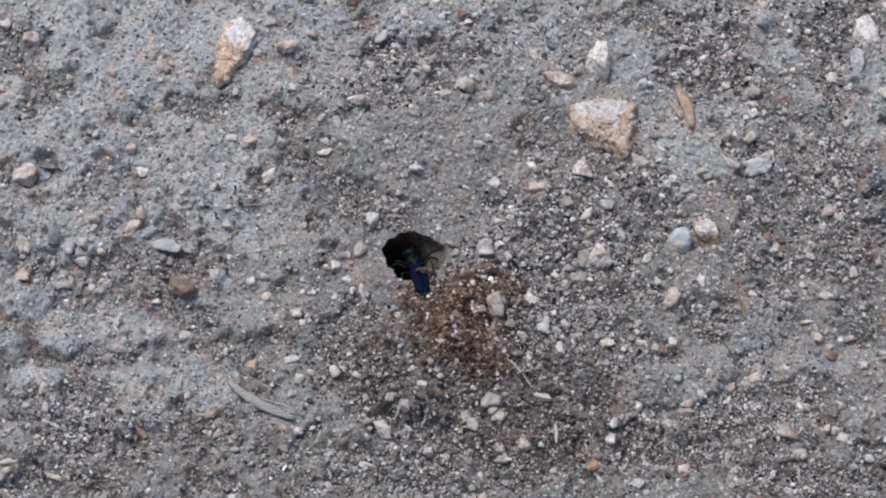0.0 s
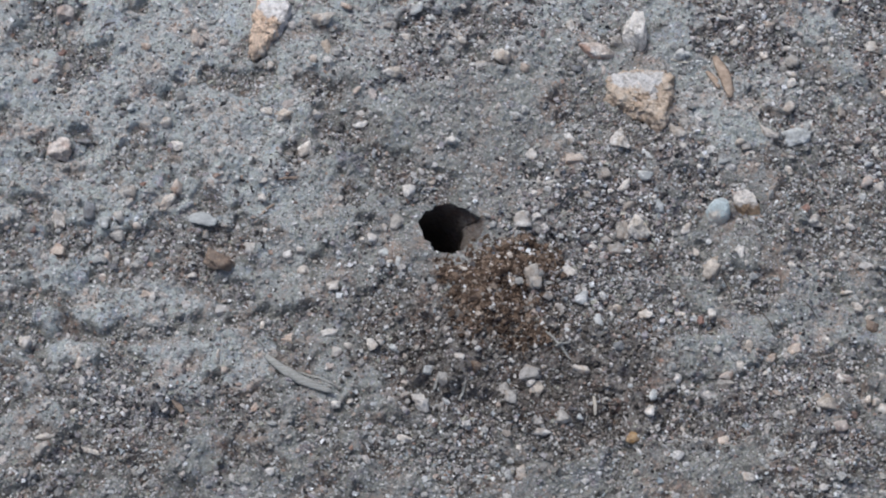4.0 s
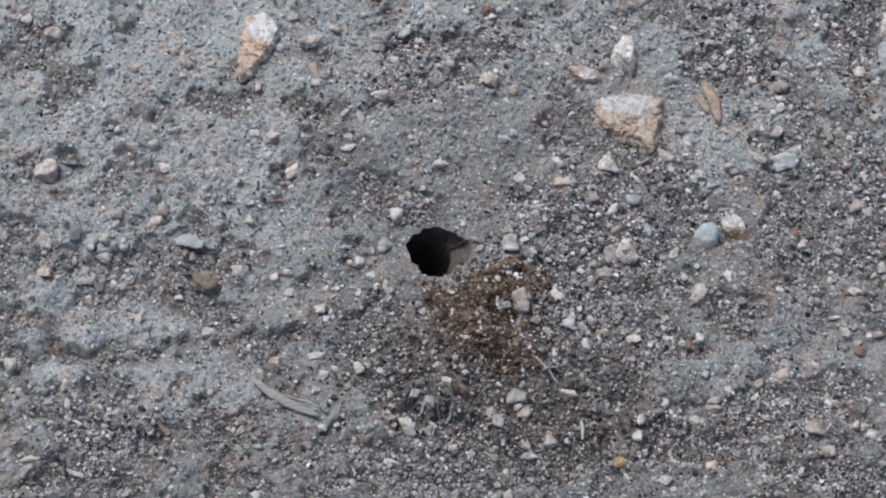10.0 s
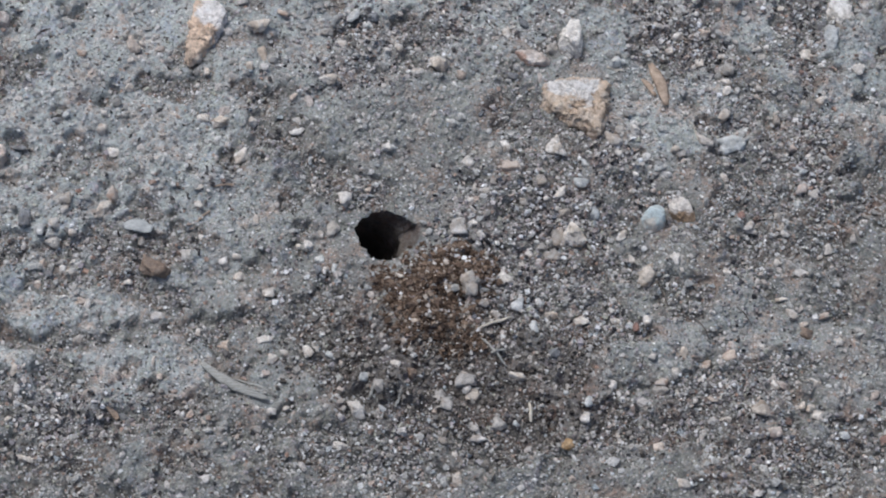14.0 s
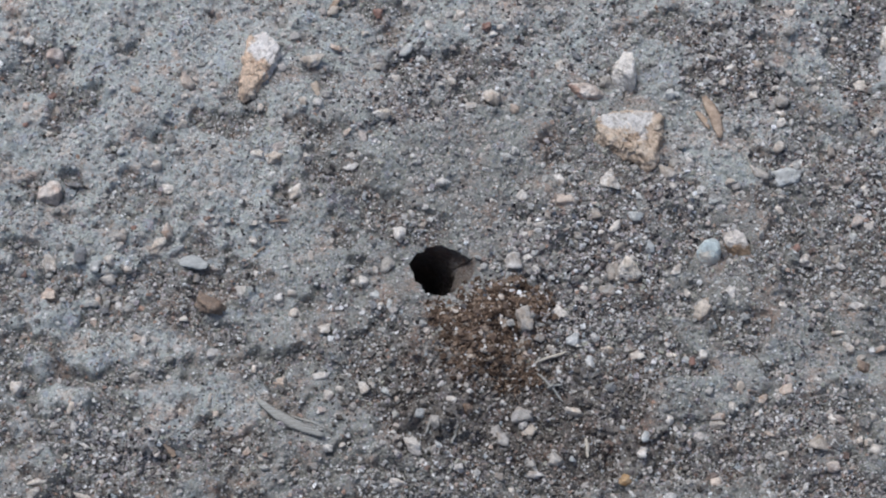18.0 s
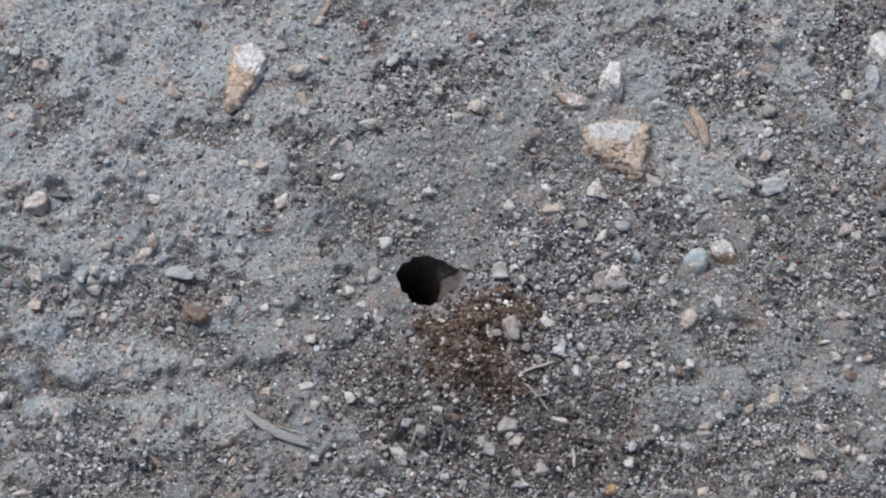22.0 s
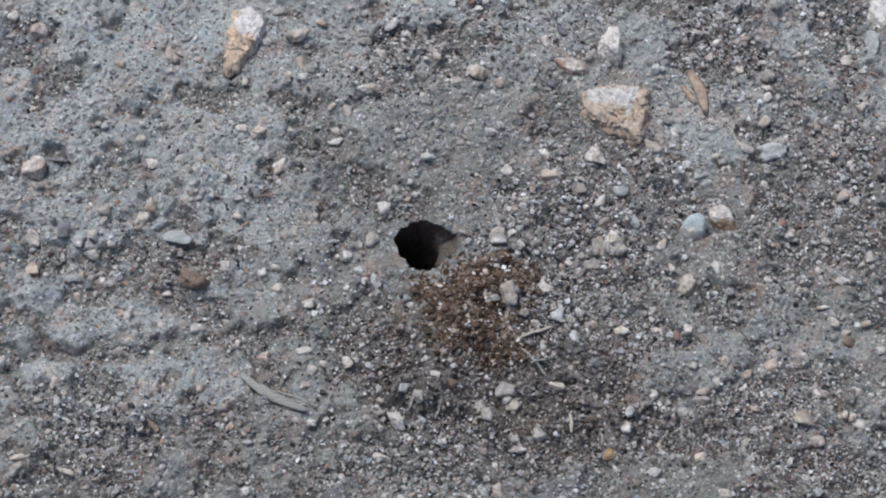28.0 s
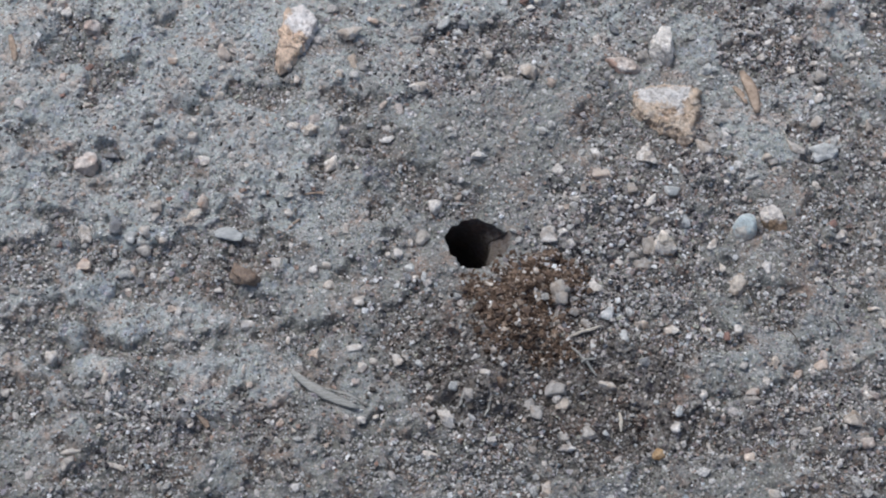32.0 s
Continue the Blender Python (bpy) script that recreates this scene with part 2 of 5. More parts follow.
BROWN_CRUMB = grain_material("brown_soil_crumbs", [(0.0, (0.048, 0.030, 0.021)), (0.30, (0.102, 0.069, 0.049)), (0.58, (0.168, 0.114, 0.081)), (0.86, (0.250, 0.180, 0.132)), (0.96, (0.348, 0.284, 0.226)), (1.0, (0.603, 0.545, 0.476))], 0.95)

PINK = stone_material("pinkish_stone", (0.416, 0.370, 0.340), (0.583, 0.534, 0.500), (0.718, 0.681, 0.650), (0.512, 0.413, 0.360))
WHITE = stone_material("white_stone", (0.501, 0.483, 0.452), (0.670, 0.655, 0.628), (0.772, 0.764, 0.749), (0.498, 0.449, 0.392), dusty=0.2)
ORANGE = stone_material("orange_stone", (0.445, 0.366, 0.306), (0.580, 0.504, 0.440), (0.716, 0.659, 0.599), (0.458, 0.329, 0.250), 0.2)
GREY = stone_material("grey_stone", (0.299, 0.286, 0.264), (0.431, 0.418, 0.396), (0.563, 0.550, 0.528), (0.370, 0.326, 0.282))
RED = stone_material("reddish_stone", (0.16, 0.09, 0.075), (0.28, 0.16, 0.13), (0.42, 0.28, 0.23), (0.20, 0.12, 0.10))
CREAM = stone_material("cream_stone", (0.466, 0.432, 0.387), (0.618, 0.587, 0.542), (0.745, 0.726, 0.688), (0.496, 0.424, 0.352), dusty=0.25)
BLUE = stone_material("blue_grey_stone", (0.431, 0.466, 0.475), (0.581, 0.616, 0.625), (0.713, 0.730, 0.730), (0.466, 0.493, 0.493))
ORANGE_QUARTZ = stone_material("orange_white_quartz", (0.650, 0.614, 0.600), (0.771, 0.756, 0.749), (0.798, 0.798, 0.798), (0.665, 0.505, 0.365), 0.30, 340, 0.55, 0.04, (80, 30, 0), coarse=True)
SLATE = stone_material("dark_slate_stone", (0.120, 0.135, 0.150), (0.210, 0.230, 0.255), (0.340, 0.360, 0.385), (0.150, 0.150, 0.160))
TAN = stone_material("tan_stone", (0.415, 0.369, 0.316), (0.557, 0.508, 0.447), (0.684, 0.642, 0.585), (0.411, 0.332, 0.256))
BROWN = stone_material("brown_stone", (0.130, 0.092, 0.068), (0.215, 0.160, 0.122), (0.360, 0.285, 0.225), (0.165, 0.105, 0.068))
AMBER = stone_material("amber_stone", (0.30, 0.18, 0.07), (0.45, 0.29, 0.13), (0.58, 0.42, 0.24), (0.34, 0.20, 0.08))
MILKY = stone_material("milky_white_quartz", (0.624, 0.608, 0.560), (0.728, 0.720, 0.696), (0.760, 0.760, 0.760), (0.608, 0.528, 0.400), 0.14, 300, 0.5, 0.04, (0, 30, 120), coarse=True)
PALE_BLUE = stone_material("pale_blue_grey_stone", (0.42, 0.50, 0.52), (0.53, 0.62, 0.645), (0.66, 0.73, 0.74), (0.62, 0.58, 0.52), 0.24, 260, 0.6, 0.04, (-20, 60, 90))
WORDS = {"pinkish_stone": "pale pinkish", "white_stone": "off-white", "orange_stone": "dull orange", "grey_stone": "grey", "reddish_stone": "dark reddish", "cream_stone": "cream-coloured",
         "blue_grey_stone": "blue-grey", "dark_slate_stone": "dark slate-blue", "tan_stone": "tan", "brown_stone": "brown", "amber_stone": "amber-brown"}
GREY_WOOD = fibre_material("weathered_grey_wood", (0.225, 0.212, 0.190), (0.450, 0.440, 0.405))
PALE_BARK = fibre_material("pale_grey_bark", (0.36, 0.36, 0.345), (0.52, 0.52, 0.50), (900, 1600, 1600))
STRAW = fibre_material("dry_straw", (0.42, 0.36, 0.28), (0.66, 0.61, 0.53))
HUSK = fibre_material("brown_seed_husk", (0.24, 0.175, 0.128), (0.50, 0.385, 0.295), (700, 900, 900))
ROOT = fibre_material("dark_root_fibre", (0.07, 0.055, 0.045), (0.16, 0.13, 0.11))


def shell_material():
    n = Nodes("matt_blue_black_cuticle", 0.5, 0.12)
    at = n.coords()
    n.bump(n.noise(at, 6000, 3), 0.0001, 0.4)
    return n.colour(n.ramp(n.noise(at, 900, 3), [(0.35, (0.003, 0.005, 0.008)), (0.7, (0.008, 0.014, 0.020))]))


def wing_material():
    n = Nodes("iridescent_blue_wing", 0.48, 0.12)
    n.bsdf.inputs["Metallic"].default_value = 0.55
    at = n.coords()
    stretch = n.node("ShaderNodeMapping", Scale=(350, 1500, 1500))
    n.link(at, stretch.inputs["Vector"])
    veins = n.noise(stretch.outputs["Vector"], 1.0, 3)
    n.bump(veins, 0.0002, 0.5)
    return n.colour(n.ramp(veins, [(0.3, (0.0004, 0.0022, 0.011)), (0.55, (0.0006, 0.0050, 0.026)), (0.8, (0.001, 0.010, 0.054))]))


CUTICLE, WING = shell_material(), wing_material()


# ---------------------------------------------------------------- shape of the ground (millimetres)
def lattice(ix, iy, seed):
    h = np.sin(ix * 127.1 + iy * 311.7 + seed * 74.7) * 43758.5453
    return h - np.floor(h)


def value_noise(x, y, seed):
    c, s = math.cos(seed * 2.39996), math.sin(seed * 2.39996)      # each layer is turned, so that no grid shows
    x, y = x * c - y * s, x * s + y * c
    ix, iy = np.floor(x), np.floor(y)
    fx, fy = x - ix, y - iy
    fx, fy = fx * fx * (3 - 2 * fx), fy * fy * (3 - 2 * fy)
    a, b = lattice(ix, iy, seed), lattice(ix + 1, iy, seed)
    c, d = lattice(ix, iy + 1, seed), lattice(ix + 1, iy + 1, seed)
    return a + (b - a) * fx + (c - a) * fy + (a - b - c + d) * fx * fy - 0.5


def solid_noise(q, seed):
    """Noise in space, from three crossed sheets."""
    x, y, z = q[:, 0], q[:, 1], q[:, 2]
    return 0.75 * (value_noise(x, y + z * 0.3, seed) + value_noise(y, z + x * 0.3, seed + 1) + value_noise(z, x + y * 0.3, seed + 2))


def mound(x, y, cx, cy, rx, ry, turn=0.0):
    c, s = math.cos(radians(turn)), math.sin(radians(turn))
    u, v = (x - cx) * c + (y - cy) * s, (y - cy) * c - (x - cx) * s
    return np.exp(-((u / rx) ** 2 + (v / ry) ** 2))


# rim of the burrow, seen from above: distance from its middle, every few degrees
RIM = [(-6.4, 0.8), (-6.0, 2.5), (-4.8, 3.9), (-3.6, 4.4), (-2.9, 5.6), (-1.9, 5.7), (-0.7, 6.2), (0.5, 5.2), (1.8, 4.5), (3.7, 3.6), (5.2, 2.6), (6.3, 3.0), (6.5, 1.7), (6.3, 0.1), (4.9, -1.7), (3.8, -2.1), (2.6, -3.7), (0.7, -5.2), (-1.3, -5.4), (-3.4, -5.2), (-3.9, -3.4), (-5.4, -3.0), (-5.6, -0.9)]
RIM_ANGLE = np.array([math.atan2(b, a) for a, b in RIM])
RIM_FAR = np.array([math.hypot(a, b) for a, b in RIM])
ORDER = np.argsort(RIM_ANGLE)
RIM_ANGLE, RIM_FAR = RIM_ANGLE[ORDER], RIM_FAR[ORDER]
ROUND = np.linspace(-math.pi, math.pi, 73)[:-1]
BORE_FAR = np.array([np.mean([np.interp(a + b, RIM_ANGLE, RIM_FAR, period=2 * math.pi) for b in np.linspace(-0.75, 0.75, 15)]) for a in ROUND])


def rim(angle):
    far = np.interp(angle, RIM_ANGLE, RIM_FAR, period=2 * math.pi)
    return far + 0.35 * value_noise(angle * 9.0, angle * 0 + 3.3, 5) + 0.28 * value_noise(angle * 21.0, angle * 0, 9)


# places of the larger stones, where the ground lies level, and how wide
BEDDED = [(37.4, 31.1, 10), (-37.3, 49.5, 10), (37.0, 46.5, 6), (29.1, 41.7, 6), (52.2, 3.5, 6), (58.1, 6.0, 6), (36.8, 0.3, 6)]


def height(x, y):
    """Height of the ground, outside the burrow."""
    z = 2.2 * value_noise(x / 46, y / 46, 1) + 1.8 * value_noise(x / 17, y / 17, 2) + 2.9 * value_noise(x / 6.5, y / 6.5, 3)
    loose = 1.0 - 0.35 * crust_amount(x, y)
    z = z + loose * (1.35 * value_noise(x / 2.7, y / 2.7, 4) + 0.6 * value_noise(x / 0.9, y / 0.9 + 3, 7))
    # lumps with creases between them
    z = z + loose * (2.0 * np.abs(value_noise(x / 2.4 + 7, y / 2.4, 6)) + 1.6 * np.abs(value_noise(x / 1.2, y / 1.2 + 2, 10)) - 0.83)
    z = z + 1.25 * np.clip(0.5 - 4.4 * grit(x, y), 0, 1)      # plates of whole crust stand proud
    for cx, cy, r in BEDDED:
        z = z * (1 - 0.9 * mound(x, y, cx, cy, r, r))
    near = mound(x, y, 0, 0, 11, 11)
    z = z * (1 - 0.75 * near) + 1.5 * mound(x, y, 10, -14, 13, 10) + 0.9 * mound(x, y, 5, -27, 21, 14)
    return z - 0.8 * mound(x, y, 2, -4, 7, 6)


def grit(x, y):
    """Where the crust has broken up into loose grains (above 0) and where it is whole (below)."""
    whole = 1.5 * mound(x, y, -75, 58, 58, 36) + 0.75 * mound(x, y, 5, 20, 30, 18) + 0.45 * mound(x, y, -6, -4, 12, 9) + 0.5 * mound(x, y, -20, 58, 40, 16) + 0.5 * mound(x, y, 45, 62, 60, 14)
    whole = whole + 0.75 * mound(x, y, 50, -13, 17, 7) + 0.8 * mound(x, y, 58, -24, 18, 6) + 0.6 * mound(x, y, 30, -10, 7, 4) + 0.5 * mound(x, y, 47, 31, 7, 5) + 0.5 * mound(x, y, -66, -24, 18, 10) + 0.35 * mound(x, y, 84, 30, 12, 14) + 0.35 * mound(x, y, 40, 32, 10, 14) + 0.4 * mound(x, y, -45, -34, 20, 7)
    # mound at 50, -4: loose grains, and the blue stone's shade as darker ground
    broken = 0.6 * mound(x, y, 22, -13, 10, 8) + 0.6 * mound(x, y, 50, -4, 10, 5) + 0.5 * mound(x, y, 15, -32, 50, 17) + 0.2 * mound(x, y, 48, -14, 26, 13) + 0.35 * gravel_spots(x, y) + 0.3 * mound(x, y, -80, -28, 12, 6) + 0.1 * mound(x, y, -40, 5, 14, 8)
    n = 1.35 * value_noise(x / 12, y / 9.5, 61) + 1.15 * value_noise(x / 5.2, y / 4.4, 63) + 0.55 * value_noise(x / 2.1, y / 2.0, 65)
    return n - 0.02 - 0.33 * whole + 0.5 * broken


def crust_amount(x, y):
    """Whole, pale and dusty crust, 0 to 1."""
    return np.clip(0.55 - 1.7 * grit(x, y), 0, 1)


def dust_light_amount(x, y):
    """Pale crust dust, thickest in one corner, with light falloff painted in as paleness."""
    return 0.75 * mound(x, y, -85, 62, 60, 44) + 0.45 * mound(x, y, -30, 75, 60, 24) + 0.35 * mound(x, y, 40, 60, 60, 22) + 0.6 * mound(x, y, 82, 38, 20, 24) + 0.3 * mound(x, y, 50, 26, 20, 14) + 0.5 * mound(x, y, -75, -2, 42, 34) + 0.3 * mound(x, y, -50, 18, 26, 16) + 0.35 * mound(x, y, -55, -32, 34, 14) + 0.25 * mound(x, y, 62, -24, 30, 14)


def soil_amount(x, y):
    """Freshly dug brown soil below the burrow's mouth, 0 to 1."""
    a = 1.5 * mound(x, y, 9.0, -15, 9.5, 8.0, -35) + 0.75 * mound(x, y, 15, -7, 5.5, 4.5) + 0.35 * mound(x, y, 14, -22, 6, 4) + 0.2 * mound(x, y, 4, -10.5, 6, 3)
    return np.clip(4 * a - 0.4, 0, 1) * np.clip(a + 0.95 * value_noise(x / 3.6, y / 3.6, 21) + 0.6 * value_noise(x / 1.3, y / 1.3, 22) - 0.16, 0, 1)


def apron_amount(x, y):
    """Loose grey crumbs thrown round the brown soil, 0 to 1."""
    # the last two mounds darken the ground along the near edge
    a = mound(x, y, 4, -27, 20, 13) + 0.75 * mound(x, y, 22, -34, 18, 13) + 0.35 * mound(x, y, -8, -20, 8, 8) + 0.3 * mound(x, y, 30, -30, 22, 12) + 0.28 * mound(x, y, 50, -42, 34, 12) + 0.25 * mound(x, y, -50, -44, 45, 14)
    return np.clip(1.2 * a + 0.7 * value_noise(x / 6, y / 6, 23) - 0.2, 0, 1)


def gravel_spots(x, y):
    a = 0.72 * mound(x, y, 61, 51, 13, 15) + 0.9 * mound(x, y, -5, 50, 7, 6) + 0.45 * mound(x, y, 22, 57, 14, 10) + 0.6 * mound(x, y, 29, 47, 7, 7)
    a = a + 0.4 * mound(x, y, 10, 46, 7, 8) + 0.6 * mound(x, y, -8, 37, 8, 5) + 0.65 * mound(x, y, 27, 10, 15, 8) + 0.6 * mound(x, y, 45, 20, 9, 10)
    a = a + 0.7 * mound(x, y, 85, 15, 9, 12) + 0.7 * mound(x, y, 86, 48, 6, 16) + 0.3 * mound(x, y, 46, -22, 6, 4) + 0.55 * mound(x, y, 72, -24, 9, 8)
    a = a + 0.45 * mound(x, y, -64, 26, 6, 4) + 0.4 * mound(x, y, -58, -38, 16, 8) + 0.45 * mound(x, y, 60, -42, 22, 9) + 0.35 * mound(x, y, -66, 4, 12, 6)
    return a + 0.5 * mound(x, y, 26, -3, 18, 11) + 0.3 * mound(x, y, 48, 4, 14, 9) + 0.5 * mound(x, y, 22, -13, 9, 7)


def gravel_amount(x, y):
    """Patches of darker loose grains, 0 to 1."""
    a = gravel_spots(x, y)
    return np.clip(a * 1.15 + 0.85 * value_noise(x / 8, y / 8, 31) + 0.5 * value_noise(x / 2.6, y / 2.6, 33) - 0.12 - 0.3 * dust_light_amount(x, y), 0, 1)


AXIS = np.array((-0.31, 0.12, -0.86))


def spread(inner, outer, step, far):
    """Sample places: fine inside the mouth, even over the patch, ever wider to the horizon."""
    lo, hi = outer
    a = [np.arange(lo, -inner, step), np.arange(-inner, inner, 0.18), np.arange(inner, hi, step)]
    out, d = [], step * 2
    p = 0.0
    while p < far:
        p += d
        d *= 1.45
        out.append(p)
    out = np.array(out)
    return np.concatenate([(lo - out)[::-1], *a, hi + out])


def make_ground():
    xs, ys = spread(8.0, (-108, 110), 0.29, 40000.0), spread(8.0, (-70, 86), 0.29, 40000.0)
    x, y = np.meshgrid(xs, ys)
    # far from the burrow the fine relief dies away
    beyond = np.maximum(np.maximum(-108 - x, x - 110), np.maximum(-70 - y, y - 86))
    patch = np.clip(1 - beyond / 25, 0, 1)
    z = height(x, y) * patch
    angle, r = np.arctan2(y, x), np.hypot(x, y)
    edge = rim(angle)
    s = np.clip(r / edge, 0, 1)
    inside = r < edge
    u = np.clip((1 - s) / 0.86, 0, 1)                       # 0 at the mouth, 1 at the end wall
    deep = 44.0 * u ** 1.15
    ragged = np.exp(-deep / 0.6)                            # the lip is ragged, the bore smooth
    bore = edge * ragged + np.interp(angle, ROUND, BORE_FAR, period=2 * math.pi) * (1 - ragged)
    close = np.clip(s / 0.14, 0, 1) ** 0.5
    wide = (bore * 1.04 * (1 - u ** 2) + 6.4 * u ** 2) * close
    wide = wide + (0.5 * value_noise(np.cos(angle) * 2, np.sin(angle) * 2 + u * 4, 41) + 0.15 * value_noise(np.cos(angle) * 6, np.sin(angle) * 6 + u * 11, 43)) * np.clip(u * 8, 0, 1) * close
    # on one side a short worn ramp leads in, and the bore widens below it
    worn = np.clip(np.cos(angle + 0.45), 0, 1) ** 1.2
    tx = AXIS[0] * deep - 0.9 * (1 - np.exp(-deep / 3.0)) + np.cos(angle) * wide + worn * (0.48 * np.clip(deep, 0, 12) - 4.2 * np.clip((deep - 2.0) / 4.0, 0, 1))
    ty = AXIS[1] * deep + np.sin(angle) * wide
    tz = height(np.cos(angle) * edge, np.sin(angle) * edge) * np.exp(-deep / 1.5) + AXIS[2] * deep
    x, y, z = np.where(inside, tx, x), np.where(inside, ty, y), np.where(inside, tz, z)
    nx, ny = len(xs), len(ys)
    me = bpy.data.meshes.new("ground")
    co = np.stack([x, y, z], -1).reshape(-1, 3) * MM
    i = (np.arange(ny - 1)[:, None] * nx + np.arange(nx - 1)[None]).ravel()
    quads = np.stack([i, i + 1, i + nx + 1, i + nx], -1)
    fill_mesh(me, co, quads)
    me.polygons.foreach_set("use_smooth", np.ones(len(quads), bool))
    soil = np.where(inside, np.clip(u * 22, 0, 0.3), soil_amount(x, y)).ravel()
    me.attributes.new("soil", "FLOAT", "POINT").data.foreach_set("value", soil.astype(np.float32))
    # values above whole crust carry the dust and the painted light falloff
    me.attributes.new("crust", "FLOAT", "POINT").data.foreach_set("value", ((crust_amount(x, y) + dust_light_amount(x, y)) * patch + 0.5 * (1 - patch)).ravel().astype(np.float32))
    loose = np.where(inside, np.clip(u * 30, 0, 1), gravel_amount(x, y) * 0.65 + apron_amount(x, y)).clip(0, 1)
    loose = loose * patch + 0.3 * (1 - patch)
    me.attributes.new("loose", "FLOAT", "POINT").data.foreach_set("value", loose.ravel().astype(np.float32))
    me.materials.append(SOIL)
    return tagged(new("ground", me), "dry pale grey crusted soil with sand grains and a round burrow", "ground", kind="structure")


def fill_mesh(me, co, faces):
    """Vertices (n, 3) and faces of equal length (m, k) into a mesh."""
    k = faces.shape[1]
    me.vertices.add(len(co))
    me.vertices.foreach_set("co", co.astype(np.float32).ravel())
    me.loops.add(faces.size)
    me.loops.foreach_set("vertex_index", faces.astype(np.int32).ravel())
    me.polygons.add(len(faces))
    me.polygons.foreach_set("loop_start", np.arange(0, faces.size, k, dtype=np.int32))
    me.polygons.foreach_set("use_smooth", np.zeros(len(faces), bool))
    me.update(calc_edges=True)
    me.validate()


ground = make_ground()


# ---------------------------------------------------------------- stones
def sphere(level):
    bm = bmesh.new()
    bmesh.ops.create_icosphere(bm, subdivisions=level, radius=1.0)
    co = np.array([v.co[:] for v in bm.verts])
    faces = np.array([[v.index for v in f.verts] for f in bm.faces])
    bm.free()
    return co / np.linalg.norm(co, axis=1)[:, None], faces


BALLS = {level: sphere(level) for level in (1, 2, 3, 4, 5, 6)}


def stone_shape(level, rng, facets=11, sharp=60.0, rough=0.18):
    """A broken stone about one unit in radius: rounded facets with a fine uneven skin."""
    d, faces = BALLS[level]
    n = rng.normal(size=(facets, 3))
    n /= np.linalg.norm(n, axis=1)[:, None]
    off = rng.uniform(0.46, 0.92, facets)
    n, off = np.vstack([n, np.eye(3), -np.eye(3)]), np.concatenate([off, np.full(6, 1.0)])
    r = (np.clip(d @ n.T, 0, None) / off) ** sharp
    r = r.sum(1) ** (-1 / sharp)
    p = rng.uniform(0, 50, 3)
    q = d * 2.3 + p
    skin = solid_noise(q, 3) + 0.6 * solid_noise(2.6 * q, 8) + 0.45 * solid_noise(6 * q, 12)
    r = r / r.mean() * 0.88
    lumps = np.array([noise.noise(Vector(v) * 1.7) + 0.6 * noise.noise(Vector(v) * 4.1) for v in d * r[:, None] + p])
    return d * (r * (1 + rough * (0.8 * skin + 1.5 * lumps)))[:, None], faces


STONES = np.random.default_rng(11)


def stone_mesh(name, co, faces, material):
    me = bpy.data.meshes.new(name)
    fill_mesh(me, co * MM, faces)
    me.polygons.foreach_set("use_smooth", np.ones(len(faces), bool))
    me.materials.append(material)
    return me


def ground_at(x, y):
    return float(height(np.array([x]), np.array([y]))[0])


def settle(x, y):
    """From a place at the mean level to the ground, on the slant that the places were read along."""
    lean, at = 0.57 + 0.0026 * y, y
    for _ in range(4):
        at = 0.5 * at + 0.5 * (y - lean * ground_at(x, at))
    return x, at


def pebble(material, x, y, wide, long, turn, tall=0.0):
    """One pebble, half sunk in the crust; sizes in millimetres."""
    big = max(wide, long)
    x, y = settle(x, y)
    co, faces = stone_shape(4 if big > 2.6 else 3 if big > 1.2 else 2, STONES, 8 if big > 2 else 6, 90.0, 0.15)
    tall = tall or 0.78 * min(wide, long)
    co = co * (wide * 0.62, long * 0.62, tall * 0.62)
    ob = new("pebble" if big < 3.6 else "stone", stone_mesh("pebble", co, faces, material))
    ob.matrix_world = Matrix.LocRotScale((x * MM, y * MM, (ground_at(x, y) + 0.24 * tall) * MM), Euler((STONES.uniform(-0.22, 0.22), STONES.uniform(-0.22, 0.22), radians(turn))), None)
    size = "small" if big < 1.7 else "medium-sized" if big < 2.8 else "large"
    tagged(ob, f"{size} {WORDS[material.name]} pebble half sunk in dry soil", "pebble" if big < 3.6 else "stone", "loose pebbles")
    return ob


pebble(PINK, -78.8, 51.0, 3.0, 3.1, 0)
pebble(WHITE, -84.7, 54.8, 1.9, 2.4, 0)
pebble(ORANGE, -62.2, 42.8, 2.5, 1.3, 0)
pebble(ORANGE, -52.0, 44.7, 2.1, 2.3, 0)
pebble(GREY, -77.7, 37.8, 1.0, 2.3, 0)
pebble(RED, -79.0, 40.8, 1.6, 1.3, 0)
pebble(WHITE, -74.1, 56.1, 0.9, 0.9, 0)
pebble(PINK, -84.0, 38.7, 1.4, 1.8, 0)
pebble(WHITE, -56.6, 28.3, 1.1, 1.2, 0)
pebble(CREAM, -57.3, 24.2, 2.0, 1.7, 0)
pebble(BLUE, -64.0, 27.9, 1.4, 1.2, 0)
pebble(SLATE, -66.1, 26.2, 2.5, 2.0, 0)
pebble(CREAM, -78.9, 31.7, 1.6, 1.5, 0)
pebble(RED, -83.7, 34.2, 0.9, 1.0, 0)
pebble(CREAM, -52.2, 41.1, 1.1, 1.3, 0)
pebble(CREAM, -52.4, 34.3, 1.6, 1.5, 0)
pebble(ORANGE, -46.6, 43.9, 1.6, 1.0, 0)
pebble(CREAM, -26.3, 49.6, 3.0, 2.9, -40)
pebble(WHITE, -12.3, 36.7, 2.7, 1.8, -30)
pebble(ORANGE, -19.0, 32.3, 1.2, 1.6, 0)
pebble(PINK, -16.0, 31.2, 1.6, 2.3, 0)
